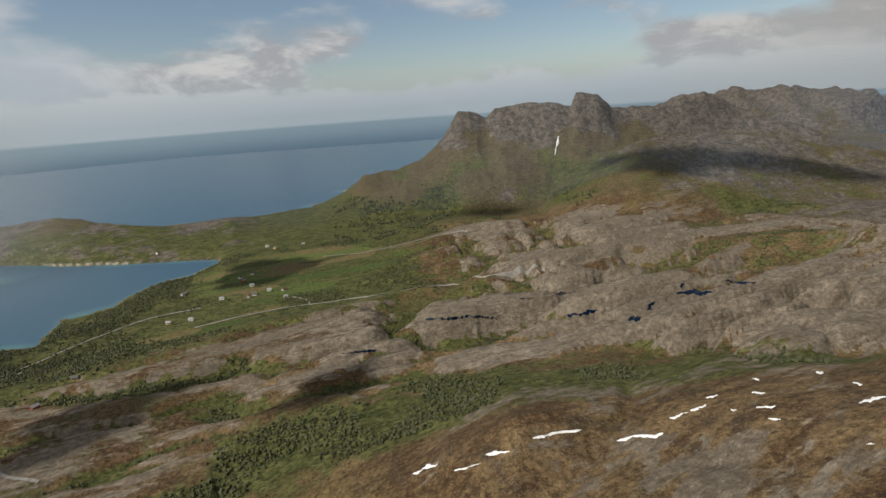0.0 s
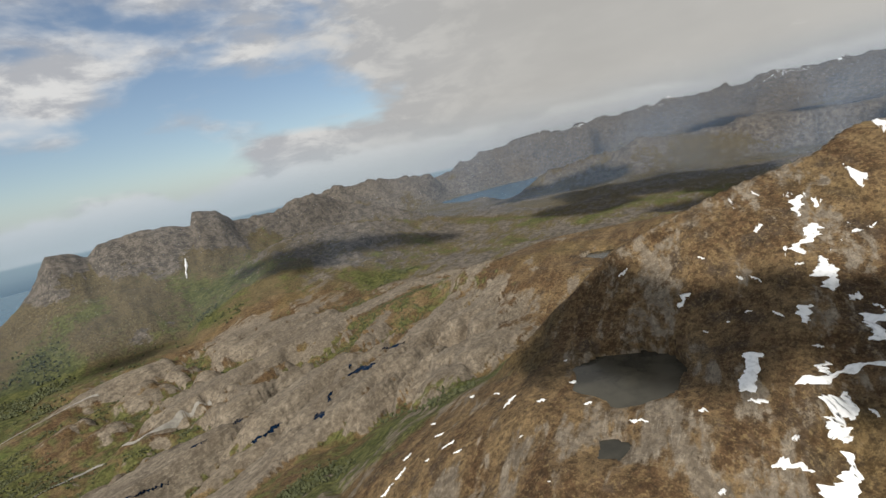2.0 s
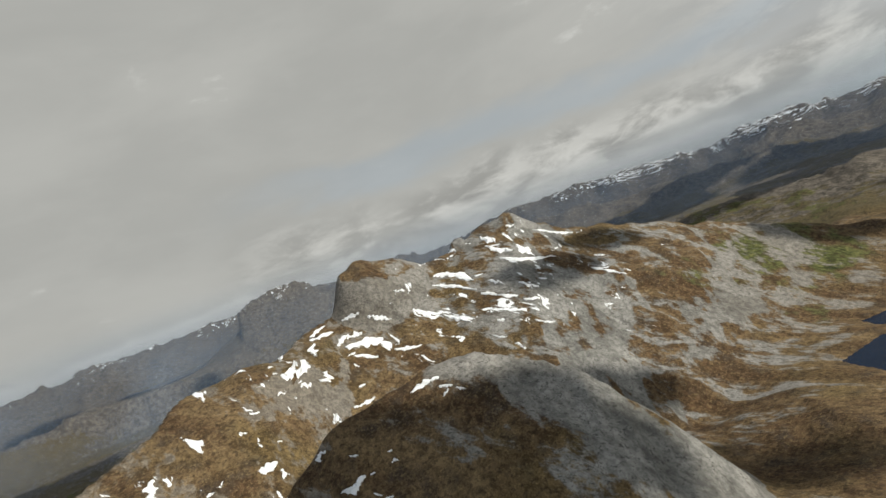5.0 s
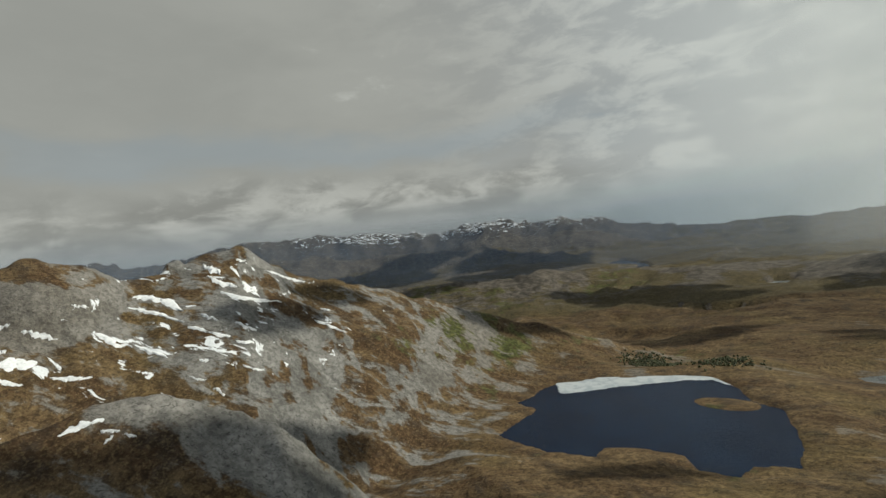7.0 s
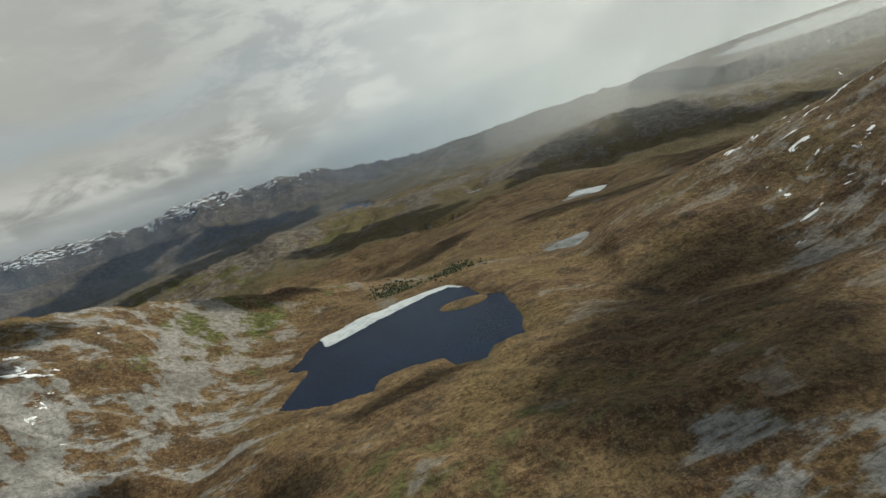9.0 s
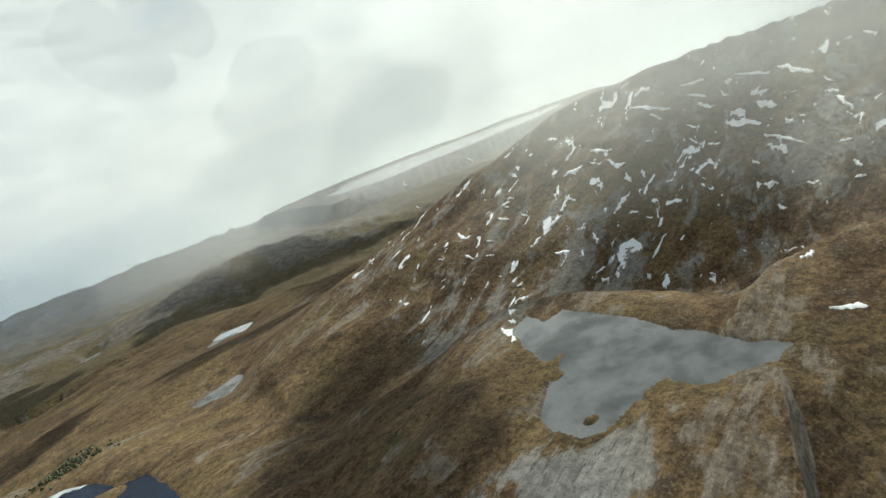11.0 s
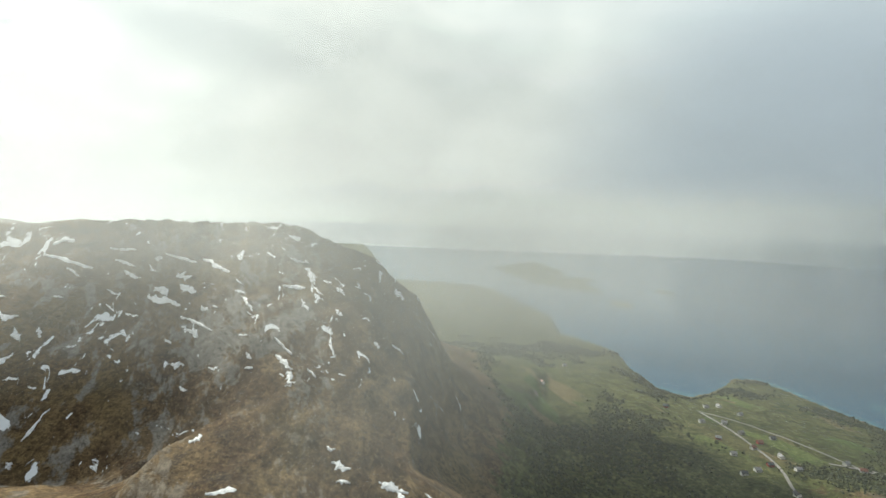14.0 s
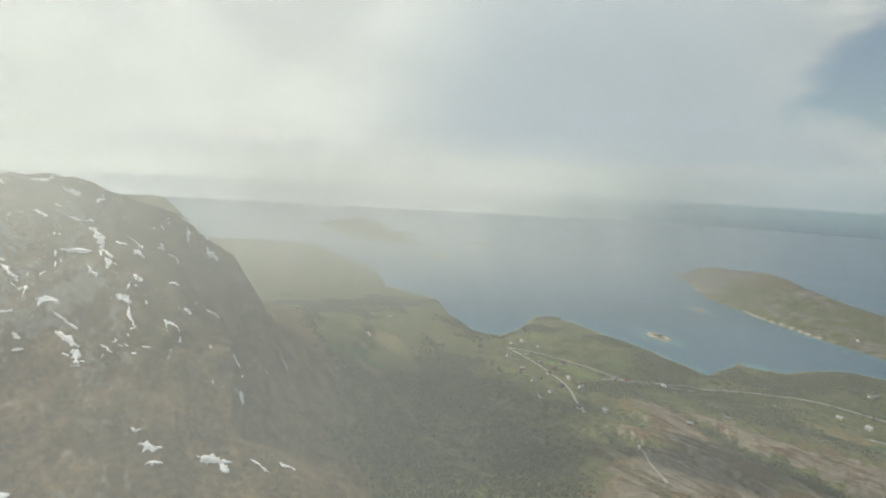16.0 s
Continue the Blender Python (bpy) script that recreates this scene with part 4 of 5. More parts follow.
def part(name, bm, mat, parent=None, label=""):
    me = bpy.data.meshes.new(name)
    bm.to_mesh(me)
    bm.free()
    me.materials.append(mat)
    ob = new(name, me)
    if parent is not None:
        ob.parent = parent
    if label:
        tagged(ob, label)
    return ob


snow_mat, sn_, sl_, sb_ = material("old_snow", 0.75)
st_ = Tree(sn_, sl_)
sl_.new(st_.mix(st_.ramp(st_.noise(st_.coords(), 0.3, 5), 0.45, 0.7), (0.80, 0.81, 0.82), (0.62, 0.63, 0.64)), sb_.inputs["Base Color"])
sl_.new(st_.bump(st_.noise(st_.coords(), 0.5, 4), 0.4, 0.6), sb_.inputs["Normal"])


def patch(name, az, el, daz, dele, width, mat, label, category, group, seed, lift=0.5, flat=False, grid=(31, 7)):
    """A ragged patch draped over the ground along a line of sight."""
    rows, cols = grid
    s, t = np.meshgrid(np.linspace(-0.5, 0.5, rows), np.linspace(-1, 1, cols), indexing="ij")
    long = math.hypot(daz * math.cos(radians(el)), dele) + 1e-6
    nx, ny = -dele / long, daz * math.cos(radians(el)) / long
    rag = fbm(s * 5 + seed * 3.7, t * 0.8 + seed, 1.0, 3, 11)
    rag2 = fbm(s * 6 + seed * 1.7, np.sign(t) * 3.1 + seed, 1.0, 4, 12)
    half = width * 0.27 * np.clip(1 - (2 * s) ** 2, 0.0, 1) ** 0.6 * np.clip(0.9 + 1.5 * rag2, 0.12, 1.8)
    bend = width * 0.35 * fbm(s * 2.2 + seed * 5.3, s * 0, 1.0, 2, 13)
    aa = az + daz * s + nx * (t * half + bend) / math.cos(radians(el)) + 0.05 * rag * long + 0.10 * width * fbm(s * 30 + seed, t * 2.0, 1.0, 2, 14)
    ee = el + dele * s + ny * (t * half + bend)
    x, y, z, r = meet(aa.ravel(), ee.ravel())
    # keep the patch whole where the slope hides part of it
    mid = np.median(r)
    r = np.clip(r, mid * 0.95, mid * 1.06)
    x, y = at(aa.ravel(), r)
    z = ground_at(aa.ravel(), r) + lift * mid / 400.0 * (1.0 - 0.9 * np.abs(t.ravel()) ** 3)
    if flat:
        z = z * 0 + np.median(z) + 0.4
    me = grid_mesh(name, x.reshape(rows, cols), y.reshape(rows, cols), z.reshape(rows, cols), False)
    me.materials.append(mat)
    return tagged(new(name, me), label, category, group, "" if category == "snow patch" else "structure")


GULLY_SNOW = [(13.2, -5.1, -0.5, -2.1, 0.4), (18.6, -1.1, 0.6, -0.2, 0.39)]
WEST_SNOW = [(355.8, -38.7, 3.7, 0.6, 0.74), (1.3, -39, 3.9, 0.5, 0.52), (5.4, -37.7, 3.4, 0.3, 0.67), (13.1, -35.7, 6.7, 1.1, 0.66),
             (22.9, -35.2, 5.6, 1.4, 0.87), (27, -32.6, 2, 0.8, 0.51), (28.9, -31.5, 1.8, 0.7, 0.65), (30.2, -30.2, 1.3, 0.4, 0.36),
             (34.5, -29, 1.3, 0.2, 0.29), (35.3, -30.2, 1.9, 0.6, 0.29), (36.2, -31.1, 1.2, 0.3, 0.29), (32.4, -31.1, 0.6, 0.1, 0.22),
             (43.6, -27.4, 1.8, 1.3, 0.55), (39.4, -26.1, 0.6, 0.2, 0.4)]
TARN_SNOW_A = [(75.5, -11.2, -0.7, -2, 1.54), (75.9, -14.3, -0.4, -3, 2.52), (77.2, -17.6, 0.9, -3.4, 2.79), (80.6, -22, -1.5, -2.9, 3.46),
               (75.1, -21.1, -0.7, -1.8, 1.95), (79.2, -19.7, -0.7, -0.7, 0.97), (70, -26.5, -3.4, -3.3, 2.24), (77.8, -26.5, -8.3, -3, 1.38),
               (77, -29.2, -2.4, -2, 3.45), (77.1, -31.3, 1.8, -1.7, 2.07), (76.9, -35.5, -3.1, -5.6, 4.13), (72.9, -34.7, 4.1, -0.1, 1.51),
               (79.1, -38.2, 2.6, 0.1, 1.53), (76.3, -26, -0.1, -1.2, 1.52), (64.6, -19.3, -1.5, -1.5, 1.01), (72.1, -12.9, 0.9, 0.6, 0.57),
               (85.2, -13.9, 2, -0.2, 1.25), (92.4, -19.5, 3.2, 0.2, 1.2), (96.4, -12.6, 2.7, 0, 1.18)]
TARN_SNOW_B = [(93, -12.8, 0.9, 0, 1.36), (90.3, -15.4, 1.3, 0.5, 1.01), (87.1, -24.4, 1.8, 0.5, 1.27), (94.9, -24.1, 3.2, 0.3, 0.99),
               (88.3, -27.1, 1.4, 0.3, 1.3), (88.4, -26.3, 0.7, -0.3, 1.15), (95.1, -22.1, 1.5, 0.2, 0.99), (83.8, -28.8, 1.6, 0.6, 0.7),
               (82.5, -30, 2.8, 0.7, 0.56), (89.7, -31.8, 1.8, 0, 1.36), (91.5, -32.9, 2.2, -0.3, 1.44), (90.2, -33.9, 0.9, -0.4, 1.25),
               (87.6, -35.5, 3, -1.1, 0.89), (97, -37.8, 7.8, -1.4, 2.73), (101.5, -39, 4, -2.5, 2.6), (70.4, -29.1, 2.1, 0, 0.7),
               (58.1, -30.9, 2.3, -0.4, 0.71), (73.4, -32.2, 0.7, -0.1, 0.83), (65.8, -37.2, 1, 0.2, 0.69)]
TARN_SNOW_C = [(58.9, -15.9, 1.1, 0.9, 0.58), (65, -30.1, 1, 0, 0.56), (82.6, -23.3, 1.5, 0.6, 0.55)]
CREST_SNOW_A = [(115.5, -0.8, 1.5, -1.4, 1.82), (116.3, -2.2, 3.1, -1.4, 1.16), (118.8, -4.3, 6.3, -2.4, 1.15), (118.7, -3.3, 1.5, -1.3, 1.32),
                (122.4, -2.6, 4.1, -1.9, 0.49), (118.3, -0.3, 1, -0.1, 0.66), (126.5, -8.6, 3.5, -2, 0.64), (126.2, -6.7, 1.1, -0.5, 0.48),
                (110.4, -3.5, 4.6, -1.5, 2.16), (110.4, -4.7, 4.3, -2.2, 1), (114.5, -7, 3.9, -2, 1.16), (114.7, -5.7, 1.7, -0.9, 0.83),
                (118, -7.2, 2.2, -1.1, 0.99), (117.7, -8.7, 1.8, -0.7, 0.66), (119.2, -9.6, 0.3, -0.9, 0.82), (106.3, -6.4, 3.1, -2, 1.32),
                (109.2, -7.9, 2.9, -1.9, 1.16), (113.7, -9.8, 0.9, -0.3, 0.66), (118.2, -11.5, 2.2, -1, 0.65)]
CREST_SNOW_B = [(114.7, -13.1, 1.1, -0.8, 0.98), (112.9, -11.4, 1.5, -0.8, 0.49), (96.5, -5.4, 1.4, 1, 1.63), (97.9, -5.5, 1.9, 0.3, 1.47),
                (98.6, -6.9, 4.6, -0.6, 2.29), (93.5, -5.3, 0.1, 1.5, 1.13), (102.9, -8.8, 3.2, -1, 1.32), (98.3, -8, 2.6, -1.1, 0.82),
                (91, -6.5, 3.2, -0.8, 2.08), (91.1, -5.7, -0.5, 0, 0.96), (93.5, -8.4, 0.9, 0.9, 1.29), (94.6, -4.2, 2.8, -0.1, 0.97),
                (98.2, -3.5, 2.2, -0.2, 0.98), (101.1, -4.8, 2.6, -1.3, 0.99), (103.2, -13.2, 3.7, 0.1, 1.47), (105.3, -14.2, 1.6, -0.5, 0.82),
                (106.8, -15, 1.1, -0.4, 0.65), (96.8, -10.7, 0.8, 0.1, 0.81), (91.4, -8.3, 1.2, -0.2, 0.96)]
CREST_SNOW_C = [(89.9, -4.7, 0.5, 0.6, 0.8), (94.4, -3.5, 2, 0.5, 0.81), (104.2, -2.8, 1.3, -0.5, 0.66), (105.1, -14.9, -0.8, -0.7, 0.65)]
SOUTH_SNOW_A = [(233.8, -3.7, 1.7, 0.6, 0.8), (234.2, -5.4, 3.7, -1.2, 0.8), (238.3, -4.3, 2.3, -0.2, 0.48), (238.5, -5.7, 1.8, -0.7, 0.56),
                (239, -6.8, 1.6, -0.7, 0.64), (241.2, -5.3, -0.3, -0.5, 1.12), (243.3, -5.2, 3, -0.9, 0.48), (241.7, -9.4, 3.2, -0.9, 1.28),
                (241.4, -8.6, 1.1, -1, 1.44), (243.5, -7, 0.9, -0.8, 1.6), (243.8, -8.4, 1.6, -0.9, 1.44), (244.6, -11.8, 3, -1.8, 0.8),
                (244, -12.6, 1.7, -1.1, 1.59), (242, -13.4, 0.5, -0.6, 0.48), (242.9, -15.7, 1.2, -0.3, 1.27), (249.4, -10, 1.2, -1.7, 0.79),
                (246.4, -6.1, 2.7, -1.5, 0.96), (245.3, -10.4, 0.7, -0.5, 0.8), (254.6, -5.6, 2, -0.5, 0.47)]
SOUTH_SNOW_B = [(255.7, -7.2, 1.1, -1.9, 1.4), (254.2, -8.3, 2.5, -0.5, 1.09), (255.3, -10.3, 0.6, -1.4, 0.78), (249.7, -15.3, 0.4, -0.7, 0.78),
                (253.1, -14.5, 2, -2.1, 0.47), (253.3, -16.1, 2.1, -1.6, 1.08), (253.7, -17.8, 0.5, -1.4, 1.23), (256.2, -17.4, 0.9, -1.1, 0.46),
                (258.3, -14.6, 0.4, -2.5, 0.61), (244.5, -22.6, 1.3, 0.6, 1.25), (247, -27.7, 3.3, -0.1, 1.07), (259.6, -26.6, 2.2, -1, 1.65),
                (259.9, -28.2, 1.7, -0.2, 0.75), (265, -28.7, 2.3, -1.2, 1.51), (258.4, -25, 1, -0.4, 0.6), (228.5, -8.1, 2.5, -0.5, 0.64),
                (225.2, -9.2, 2.4, 0.7, 0.95), (229.7, -9.7, 1.8, -0.9, 1.12), (222.9, -10.9, 1, 1.5, 0.79)]
SOUTH_SNOW_C = [(223.4, -12.3, 1.7, 1.5, 0.63), (221.8, -13.7, 1.8, 0.9, 0.55), (229.1, -14, 2.3, 1.9, 0.79), (230.4, -11.6, 0.4, -1.2, 0.8),
                (232, -11.6, 0.2, -0.9, 0.8), (227.5, -11.4, 0.7, -0.1, 0.79), (221.5, -17.3, 1.9, -0.2, 0.93), (223.5, -18, 0.8, 0.6, 0.78),
                (225.2, -21.4, 0.6, -0.8, 1.09), (225.4, -16.8, 0.3, -1.4, 0.63), (231.6, -19.3, -2.2, -2.3, 0.47), (229.7, -22, 0.5, 0.4, 0.78),
                (212.6, -23.9, 1.6, -1.8, 1.65), (213.8, -21.7, 0.8, 0.5, 1.06), (213.5, -22.7, 0.9, -0.4, 0.6), (259.1, -8.8, 0.9, -1, 0.92),
                (265.6, -9, 1.3, -1.3, 1.21), (263.2, -14.6, 0.6, -0.7, 0.76), (265.6, -15, 1.4, -1.1, 0.45)]
SOUTH_SNOW_D = [(219.2, -15.2, 1, 0.7, 0.62), (218.8, -12.1, 0.6, -0.5, 0.78), (216.4, -11.8, 1.3, -0.6, 0.46), (215.7, -20.7, 1.2, -0.2, 0.61),
                (215.7, -19.2, 0.8, 0.3, 0.61), (224.9, -20.2, 1.3, 0.5, 0.47)]
SHOULDER_SNOW = [(266.1, -29.1, 2.6, -0.7, 1.16), (270.3, -30.1, 2.4, -1.8, 0.48), (273.2, -30.4, 1.9, -1.1, 0.48), (266.2, -29.5, 2, -1.4, 1.34)]
seed = 0
for rows_, words in ((GULLY_SNOW, "narrow white streak of snow in a mountain gully"),
                     (WEST_SNOW, "thin strip of old white snow on brown heath"),
                     (TARN_SNOW_A, "ragged patch of old snow on the hillside above the tarn"),
                     (TARN_SNOW_B, "ragged patch of old snow on the hillside above the tarn"),
                     (TARN_SNOW_C, "ragged patch of old snow on the hillside above the tarn"),
                     (CREST_SNOW_A, "ragged patch of old snow on grey rock"),
                     (CREST_SNOW_B, "ragged patch of old snow on grey rock"),
                     (CREST_SNOW_C, "ragged patch of old snow on grey rock"),
                     (SOUTH_SNOW_A, "ragged patch of old snow on the misty hill"),
                     (SOUTH_SNOW_B, "ragged patch of old snow on the misty hill"),
                     (SOUTH_SNOW_C, "ragged patch of old snow on the misty hill"),
                     (SOUTH_SNOW_D, "ragged patch of old snow on the misty hill"),
                     (SHOULDER_SNOW, "small patch of old snow on a brown shoulder")):
    for az, el, daz, dele, width in rows_:
        seed += 1
        patch("snow_patch", az, el, daz * 0.92, dele * 0.92, max(width * (0.62 if 94 < az < 130 else 1.05 if 60 < az <= 94 else 0.8), 0.2), snow_mat, words, "snow patch", "snow patches", seed, 0.7)

# small flecks left in hollows
fleck_rng = random.Random(77)
for count, az_span, el_span, slant, words in ((46, (206, 262), (-19, -4), -0.5, "small fleck of old snow on the misty hill"), (34, (66, 99), (-30, -5), -0.35, "small fleck of old snow on brown heath"),
                                              (9, (30, 62), (-36, -24), 0.2, "tiny fleck of old snow among heath and rock")):
    for _ in range(count):
        seed += 1
        size = fleck_rng.uniform(0.35, 1.1)
        patch("snow_patch", fleck_rng.uniform(*az_span), fleck_rng.uniform(*el_span), size, size * (slant + fleck_rng.uniform(-0.5, 0.5)), size * fleck_rng.uniform(0.28, 0.6),
              snow_mat, words, "snow patch", "snow patches", seed, 0.5, False, (15, 5))

# bog pools among the rock ridges
BOG_POOLS = [(359.8, -23.5, 4.7, -0.2, 0.6), (4.1, -23.7, 3.9, -0.5, 0.31), (16, -23.3, 3.5, 0.6, 0.6), (21.8, -23.5, 1.4, 0.3, 0.88),
             (23.5, -22.1, 0.9, 0.7, 0.59), (27.6, -20.3, 3.4, 0.3, 0.87), (31.8, -18.9, 2.7, 0.2, 0.36), (349.2, -26, 4.1, -0.3, 0.38),
             (13.7, -21.1, 1, 0.2, 0.3), (9.6, -21.7, 1.7, 0.1, 0.23), (26.4, -19.7, 0.2, 0.4, 0.73)]
for row in BOG_POOLS:
    seed += 1
    patch("bog_pool", *row, lake_mat, "narrow dark bog pool between rock ridges", "pool", "bog pools", seed, 0.6)

# half-melted ice along the shores
ice_mat, in_, il_, ib_ = material("lake_ice", 0.5)
it_ = Tree(in_, il_)
il_.new(it_.mix(it_.ramp(it_.noise(it_.coords(), 0.12, 5), 0.4, 0.65), (0.47, 0.50, 0.51), (0.31, 0.35, 0.38)), ib_.inputs["Base Color"])
lake_sheet("ice", 120.35, [(150.8, 598), (150.6, 640), (155.3, 655), (161.3, 655), (166.1, 662), (169.8, 606), (166.1, 634), (161.3, 628), (155.3, 606)], ice_mat, 7.0, "rim of grey-white melting ice on the lake", "ice", 0)
lake_sheet("ice", 104.5, [(182.3, 1020), (183.5, 1050), (187.4, 1034), (186.2, 985), (184.5, 1012)], ice_mat, 16.0, "rim of grey-white melting ice on the lake", "ice", 0)

# ---- roads ----
road_mat, rn_, rl_, rb_ = material("gravel_road", 0.9)
rt_ = Tree(rn_, rl_)
rl_.new(rt_.mix(rt_.ramp(rt_.noise(rt_.coords(), 0.2, 4), 0.4, 0.65), (0.20, 0.19, 0.17), (0.28, 0.265, 0.235)), rb_.inputs["Base Color"])


def road(pts, wide, label):
    azs = np.array([p[0] for p in pts], float)
    els = np.array([p[1] for p in pts], float)
    x, y, z, r = meet(azs, els)
    t = np.linspace(0, len(pts) - 1, len(pts) * 14)
    az_, r_ = np.interp(t, range(len(pts)), azs), np.interp(t, range(len(pts)), r)
    for _ in range(10):
        r_[1:-1] = (r_[:-2] + 2 * r_[1:-1] + r_[2:]) / 4
        az_[1:-1] = (az_[:-2] + 2 * az_[1:-1] + az_[2:]) / 4
    x, y = at(az_, r_)
    dx_, dy_ = np.gradient(x), np.gradient(y)
    n = np.hypot(dx_, dy_) + 1e-6
    X = np.stack([x - dy_ / n * wide / 2, x, x + dy_ / n * wide / 2], 1)
    Y = np.stack([y + dx_ / n * wide / 2, y, y - dx_ / n * wide / 2], 1)
    R = np.hypot(X, Y)
    Z = ground_at(np.degrees(np.arctan2(X, Y)) + twist(R), R) + 0.9
    me = grid_mesh("road", X, Y, Z, False)
    me.materials.append(road_mat)
    return tagged(new("road", me), label, "road", "roads", "structure")


road([(308.8, -20.3), (314.0, -19.8), (320.6, -19.1), (327.4, -18.2), (333.1, -18.3)], 4.0, "pale village road past the houses")
road([(332.1, -20.1), (335.8, -20.0), (339.5, -20.0), (341.9, -20.0), (347.5, -20.2), (350.4, -20.2), (355.8, -20.0), (361.0, -19.6), (364.8, -19.3), (368.5, -18.9), (371.8, -18.4)], 4.2, "pale narrow road along the green valley")
road([(344.4, -20.2), (343.9, -19.5), (342.4, -19.0)], 3.4, "pale farm track curving between fields")
road([(313.2, -26.0), (314.5, -27.5), (316.4, -28.8)], 3.2, "pale farm track through birch scrub")
road([(298.2, -18.4), (301.7, -19.8), (305.2, -21.7), (307.1, -24.0)], 4.0, "pale village road past the houses")
road([(297.9, -18.3), (302.1, -18.6), (308.5, -19.6), (311.7, -20.2), (318, -19.8)], 3.4, "pale road beside the green field")
road([(346.4, -15.2), (351.3, -15.3), (356.3, -14.7), (363.1, -14.1)], 3.4, "pale road under the mountain")

# ---- houses ----
wall_mats, roof_mats = [], []
for name, colour in (("white_boards", (0.75, 0.74, 0.71)), ("red_boards", (0.30, 0.055, 0.035)), ("grey_boards", (0.38, 0.37, 0.35)), ("yellow_boards", (0.55, 0.42, 0.18))):
    m_, n_, l_, b_ = material(name, 0.7)
    t_ = Tree(n_, l_)
    l_.new(t_.mix(t_.ramp(t_.noise(t_.coords((1, 1, 6)), 1.2, 3), 0.4, 0.7), colour, tuple(c * 0.82 for c in colour)), b_.inputs["Base Color"])
    wall_mats.append(m_)
for name, colour in (("dark_slates", (0.06, 0.06, 0.065)), ("grey_sheet", (0.22, 0.22, 0.22)), ("rust_tiles", (0.17, 0.07, 0.045))):
    m_, n_, l_, b_ = material(name, 0.6)
    t_ = Tree(n_, l_)
    l_.new(t_.mix(t_.ramp(t_.noise(t_.coords(), 1.5, 4), 0.4, 0.7), colour, tuple(c * 1.35 for c in colour)), b_.inputs["Base Color"])
    roof_mats.append(m_)
glass_mat, _, _, b_ = material("window_glass", 0.1)
b_.inputs["Base Color"].default_value = (0.03, 0.035, 0.04, 1)


def box(bm, x0, x1, y0, y1, z0, z1):
    bmesh.ops.create_cube(bm, size=1.0, matrix=Matrix.Translation(((x0 + x1) / 2, (y0 + y1) / 2, (z0 + z1) / 2)) @ Matrix.Diagonal((x1 - x0, y1 - y0, z1 - z0, 1)))


def house(long, wide, high, wall_mat, roof_mat, label):
    base = tagged(new("house"), label, "house", "houses of the hamlet")
    bm = bmesh.new()
    L, W, H = long / 2, wide / 2, high
    v = [bm.verts.new(c) for c in ((-L, -W, -1.5), (L, -W, -1.5), (L, W, -1.5), (-L, W, -1.5), (-L, -W, H), (L, -W, H), (L, W, H), (-L, W, H), (-L, 0, H + W * 0.8), (L, 0, H + W * 0.8))]
    for f in ((0, 1, 5, 4), (2, 3, 7, 6), (1, 2, 6, 9, 5), (3, 0, 4, 8, 7), (0, 3, 2, 1)):
        bm.faces.new([v[i] for i in f])
    part("wall", bm, wall_mat, base)
    bm = bmesh.new()
    ridge_h, o = H + W * 0.8 + 0.25, 0.6
    for side in (-1, 1):
        e = W + o
        pts = [(-L - o, side * e, H - 0.25), (L + o, side * e, H - 0.25), (L + o, 0, ridge_h), (-L - o, 0, ridge_h)]
        lo = [bm.verts.new(p) for p in pts]
        hi = [bm.verts.new((p[0], p[1], p[2] + 0.3)) for p in pts]
        bm.faces.new(lo), bm.faces.new(hi[::-1])
        for i in range(4):
            bm.faces.new((lo[i], hi[i], hi[(i + 1) % 4], lo[(i + 1) % 4]))
    bmesh.ops.recalc_face_normals(bm, faces=bm.faces)
    part("roof", bm, roof_mat, base)
    bm = bmesh.new()
    box(bm, L * 0.3, L * 0.3 + 0.8, -0.4, 0.4, ridge_h - 0.5, ridge_h + 1.0)
    part("chimney", bm, roof_mats[2], base)
    for side in (-1, 1):
        for k_ in (-0.55, 0.0, 0.55):
            bm = bmesh.new()
            box(bm, k_ * L - 0.6, k_ * L + 0.6, side * W - 0.06, side * W + 0.06, H * 0.35, H * 0.75)
            part("window", bm, glass_mat, base)
    return base


protos = {}
HOMES = [(340.2, -17.9), (341.7, -18.1), (338.6, -18.1), (337.9, -18.2), (338.7, -15.9), (337.7, -16.5), (329.9, -19.1), (332, -19.3), (332, -16.6),
         (331.7, -16.7), (340.7, -13.3), (341.5, -13.6), (344.5, -13.6), (330.3, -12.2), (338.5, -17.1), (310, -20), (311.2, -20.2), (317.8, -23),
         (341.8, -18.9), (335.3, -17.9), (337.5, -16.1)]
VILLAGE = [(301.8, -19.5), (303.4, -20), (305.2, -20.8), (300.3, -18.9), (306.6, -21.5), (301.6, -17.9), (299.7, -17.5), (321.2, -21.7), (315, -20),
           (303.4, -22.4), (306.7, -23.6), (302.3, -23), (309.4, -23.5), (298.6, -17.8), (302.9, -20.6), (304.4, -19.4), (299.9, -20.4),
           (298.3, -19.2), (301.3, -21.5), (304.4, -21.7), (282.1, -17.7), (284.4, -15.7), (294.9, -18.4)]
rng = random.Random(4)
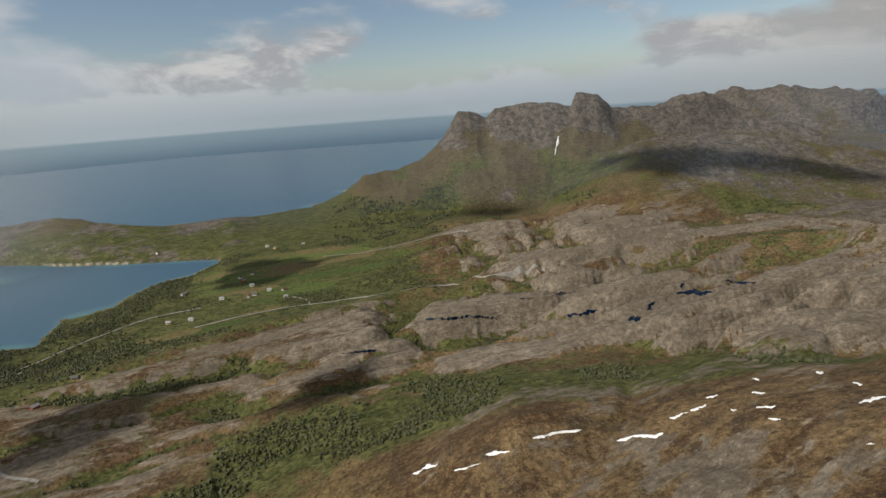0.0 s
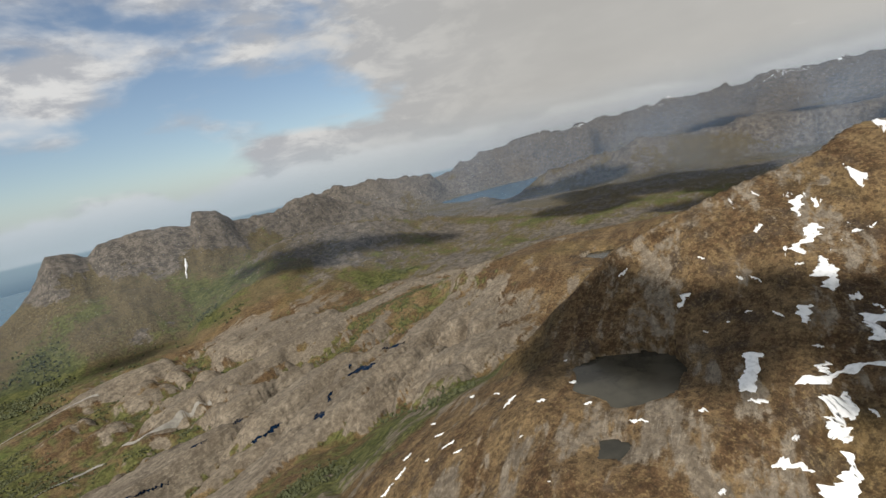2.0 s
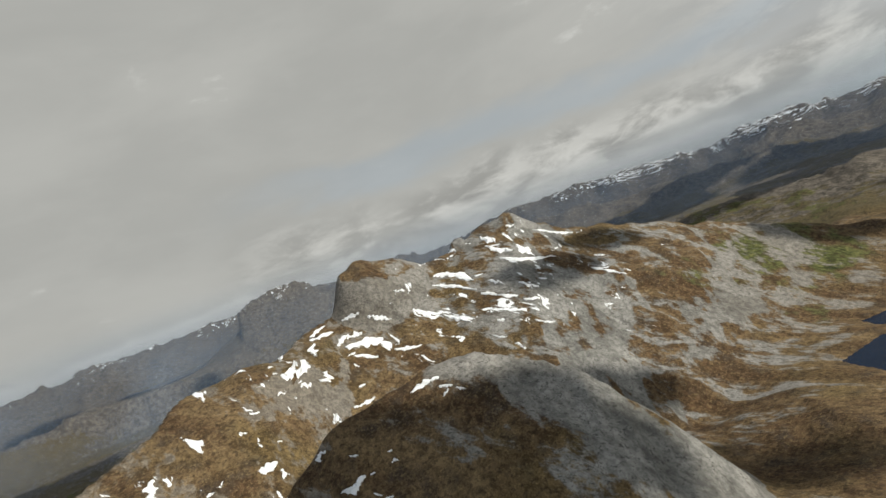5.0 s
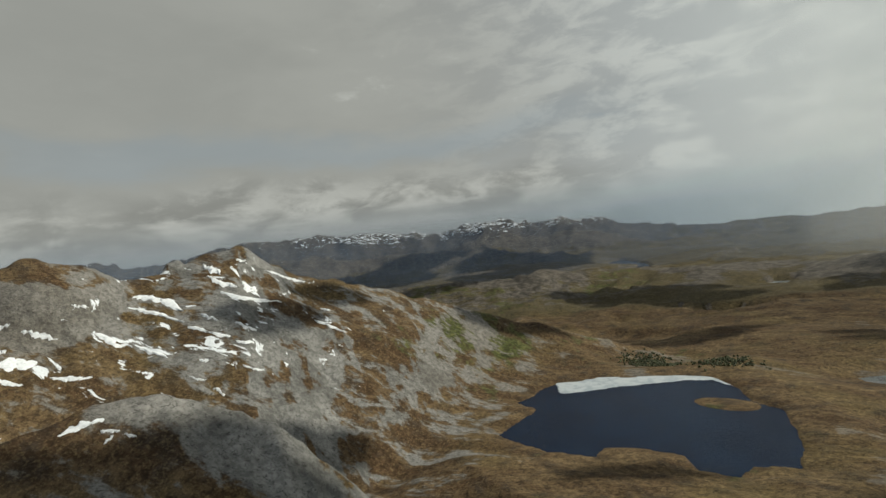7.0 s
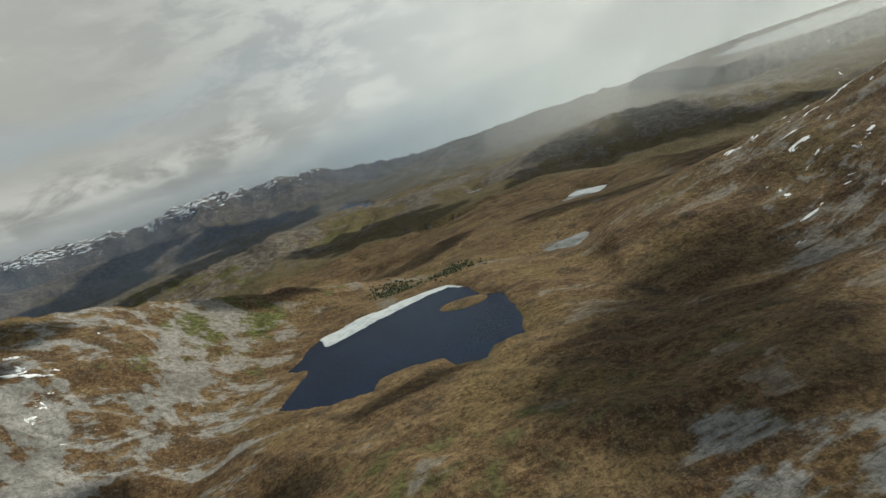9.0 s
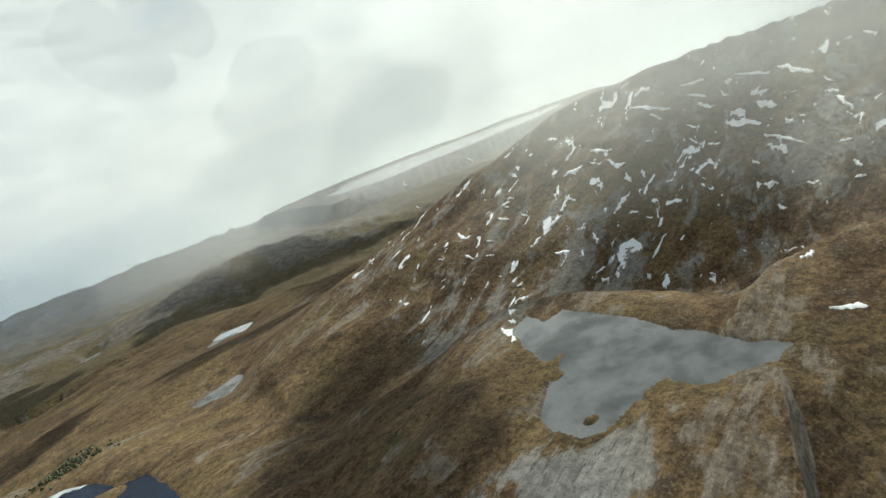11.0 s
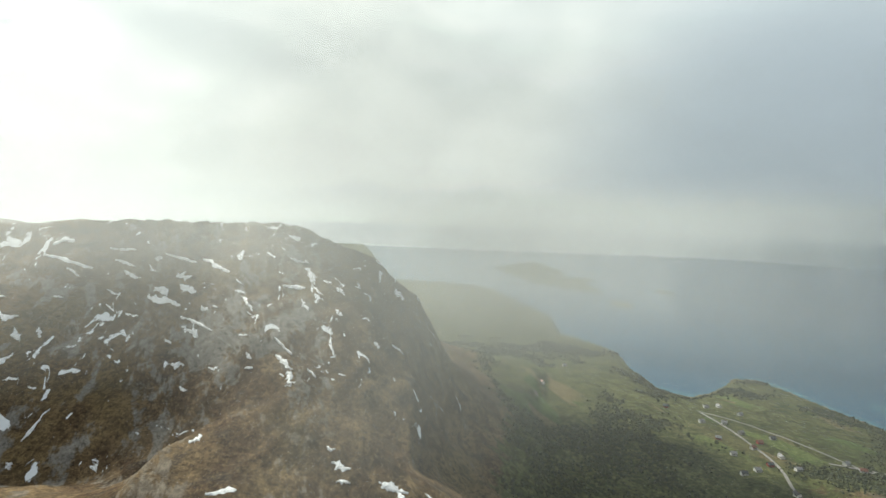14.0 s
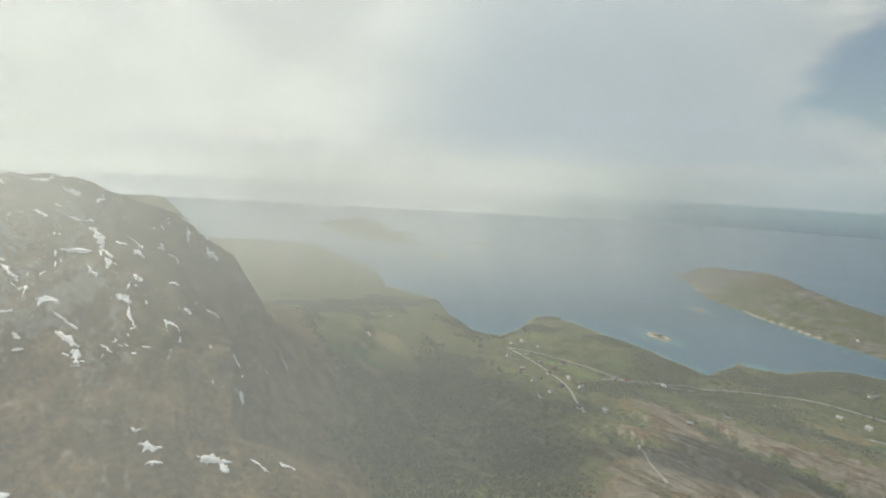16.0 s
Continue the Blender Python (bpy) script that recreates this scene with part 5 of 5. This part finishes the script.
for az, el in HOMES + VILLAGE:
    w_, r_ = rng.choice((0, 0, 0, 0, 1, 2, 3)), rng.choice((0, 1, 1, 2))
    turn = rng.choice((0, 20, 90, 65, 110))
    x, y, z, r = (float(q[0]) for q in meet(az, el))
    m = pose(x, y, z, 0, 0, turn)
    if (w_, r_) not in protos:
        words = "%s wooden house with a %s pitched roof" % (("white", "red", "grey", "yellow")[w_], ("dark slate", "grey metal", "rust tiled")[r_])
        protos[w_, r_] = house(7.4, 5.2, 2.9, wall_mats[w_], roof_mats[r_], words)
        protos[w_, r_].matrix_world = m
    else:
        copy_thing(protos[w_, r_], m)

# ---- birch scrub and woods ----
leaf_mat, fn_, fl_, fb_ = material("birch_leaves", 0.8)
ft_ = Tree(fn_, fl_)
geo = fn_.new("ShaderNodeNewGeometry")
fcol = ft_.mix(geo.outputs["Random Per Island"], (0.024, 0.030, 0.010), (0.064, 0.067, 0.022))
fl_.new(ft_.mix(ft_.ramp(ft_.noise(ft_.coords(), 0.02, 3), 0.4, 0.65), fcol, (0.042, 0.050, 0.016)), fb_.inputs["Base Color"])


def woods(name, count, az0, az1, r0, r1, pick, label, seed_, size=(2.6, 5.5)):
    rg = np.random.RandomState(seed_)
    az = rg.uniform(az0, az1, count * 6)
    r = np.sqrt(rg.uniform(r0 ** 2, r1 ** 2, count * 6))
    ia, ir = ((az % 360) / 360 * AZ_N).astype(int) % AZ_N, np.clip(np.searchsorted(RS, r), 1, R_N - 1)
    x, y = at(az, r)
    chance = np.clip(pick[ir, ia], 0, 1) * smooth(-0.25, 0.25, fbm(x, y, 70, 4, 95))
    keep = np.where(rg.uniform(0, 1, len(az)) < chance)[0][:count]
    az, r, x, y = az[keep], r[keep], x[keep], y[keep]
    z = ground_at(az, r)
    unit = np.array([(0, 0, 1.25), (0.8, 0.0, 0.35), (0.1, 0.85, 0.45), (-0.85, 0.1, 0.3), (0.0, -0.8, 0.5), (0.45, 0.5, 0.95), (-0.5, -0.4, 0.9), (0, 0, -0.35)])
    tri = np.array([(0, 5, 2), (0, 1, 5), (5, 1, 2), (0, 2, 3), (0, 3, 6), (0, 6, 4), (0, 4, 1), (6, 3, 4), (7, 2, 1), (7, 3, 2), (7, 4, 3), (7, 1, 4)])
    n = len(az)
    sc = rg.uniform(*size, n)[:, None, None] * rg.uniform(0.7, 1.3, (n, 8, 1))
    th = rg.uniform(0, 6.28, n)
    rot = np.stack([np.stack([np.cos(th), -np.sin(th), th * 0], 1), np.stack([np.sin(th), np.cos(th), th * 0], 1), np.stack([th * 0, th * 0, th * 0 + 1], 1)], 1)
    co_ = np.einsum("nij,kj->nki", rot, unit) * sc + np.stack([x, y, z], 1)[:, None, :]
    faces = (tri[None] + 8 * np.arange(n)[:, None, None]).reshape(-1, 3)
    me = bpy.data.meshes.new(name)
    me.from_pydata(co_.reshape(-1, 3).tolist(), [], faces.tolist())
    me.materials.append(leaf_mat)
    return tagged(new(name, me), label, "woods", kind="stuff")


WOODY = smooth(0.25, 0.7, GREEN * (1 - ROCK)) * smooth(0.5, 0.2, FARM) * smooth(4, 20, GIN)
woods("birch_woods", 21000, -58, 40, 360, 1250, WOODY, "dark green birch woods between rock ridges", 1, (1.0, 2.4))
woods("birch_scrub", 9000, 258, 304, 380, 1300, WOODY, "dark green birch scrub on the coastal slope", 2, (1.5, 3.2))
woods("mountain_scrub", 2500, -12, 40, 1200, 1750, WOODY * smooth(110, 40, GZ), "dark green scrub under the mountain", 3, (2, 4.5))
THICKET = np.exp(-((GAZ - 161) / 2.2) ** 2 - ((GR - 745) / 32.0) ** 2) + np.exp(-((GAZ - 168) / 1.8) ** 2 - ((GR - 695) / 18.0) ** 2)
woods("willow_scrub", 700, 155, 172, 650, 800, THICKET * 2.0, "dark willow scrub behind the icy lake", 4, (1.2, 2.6))
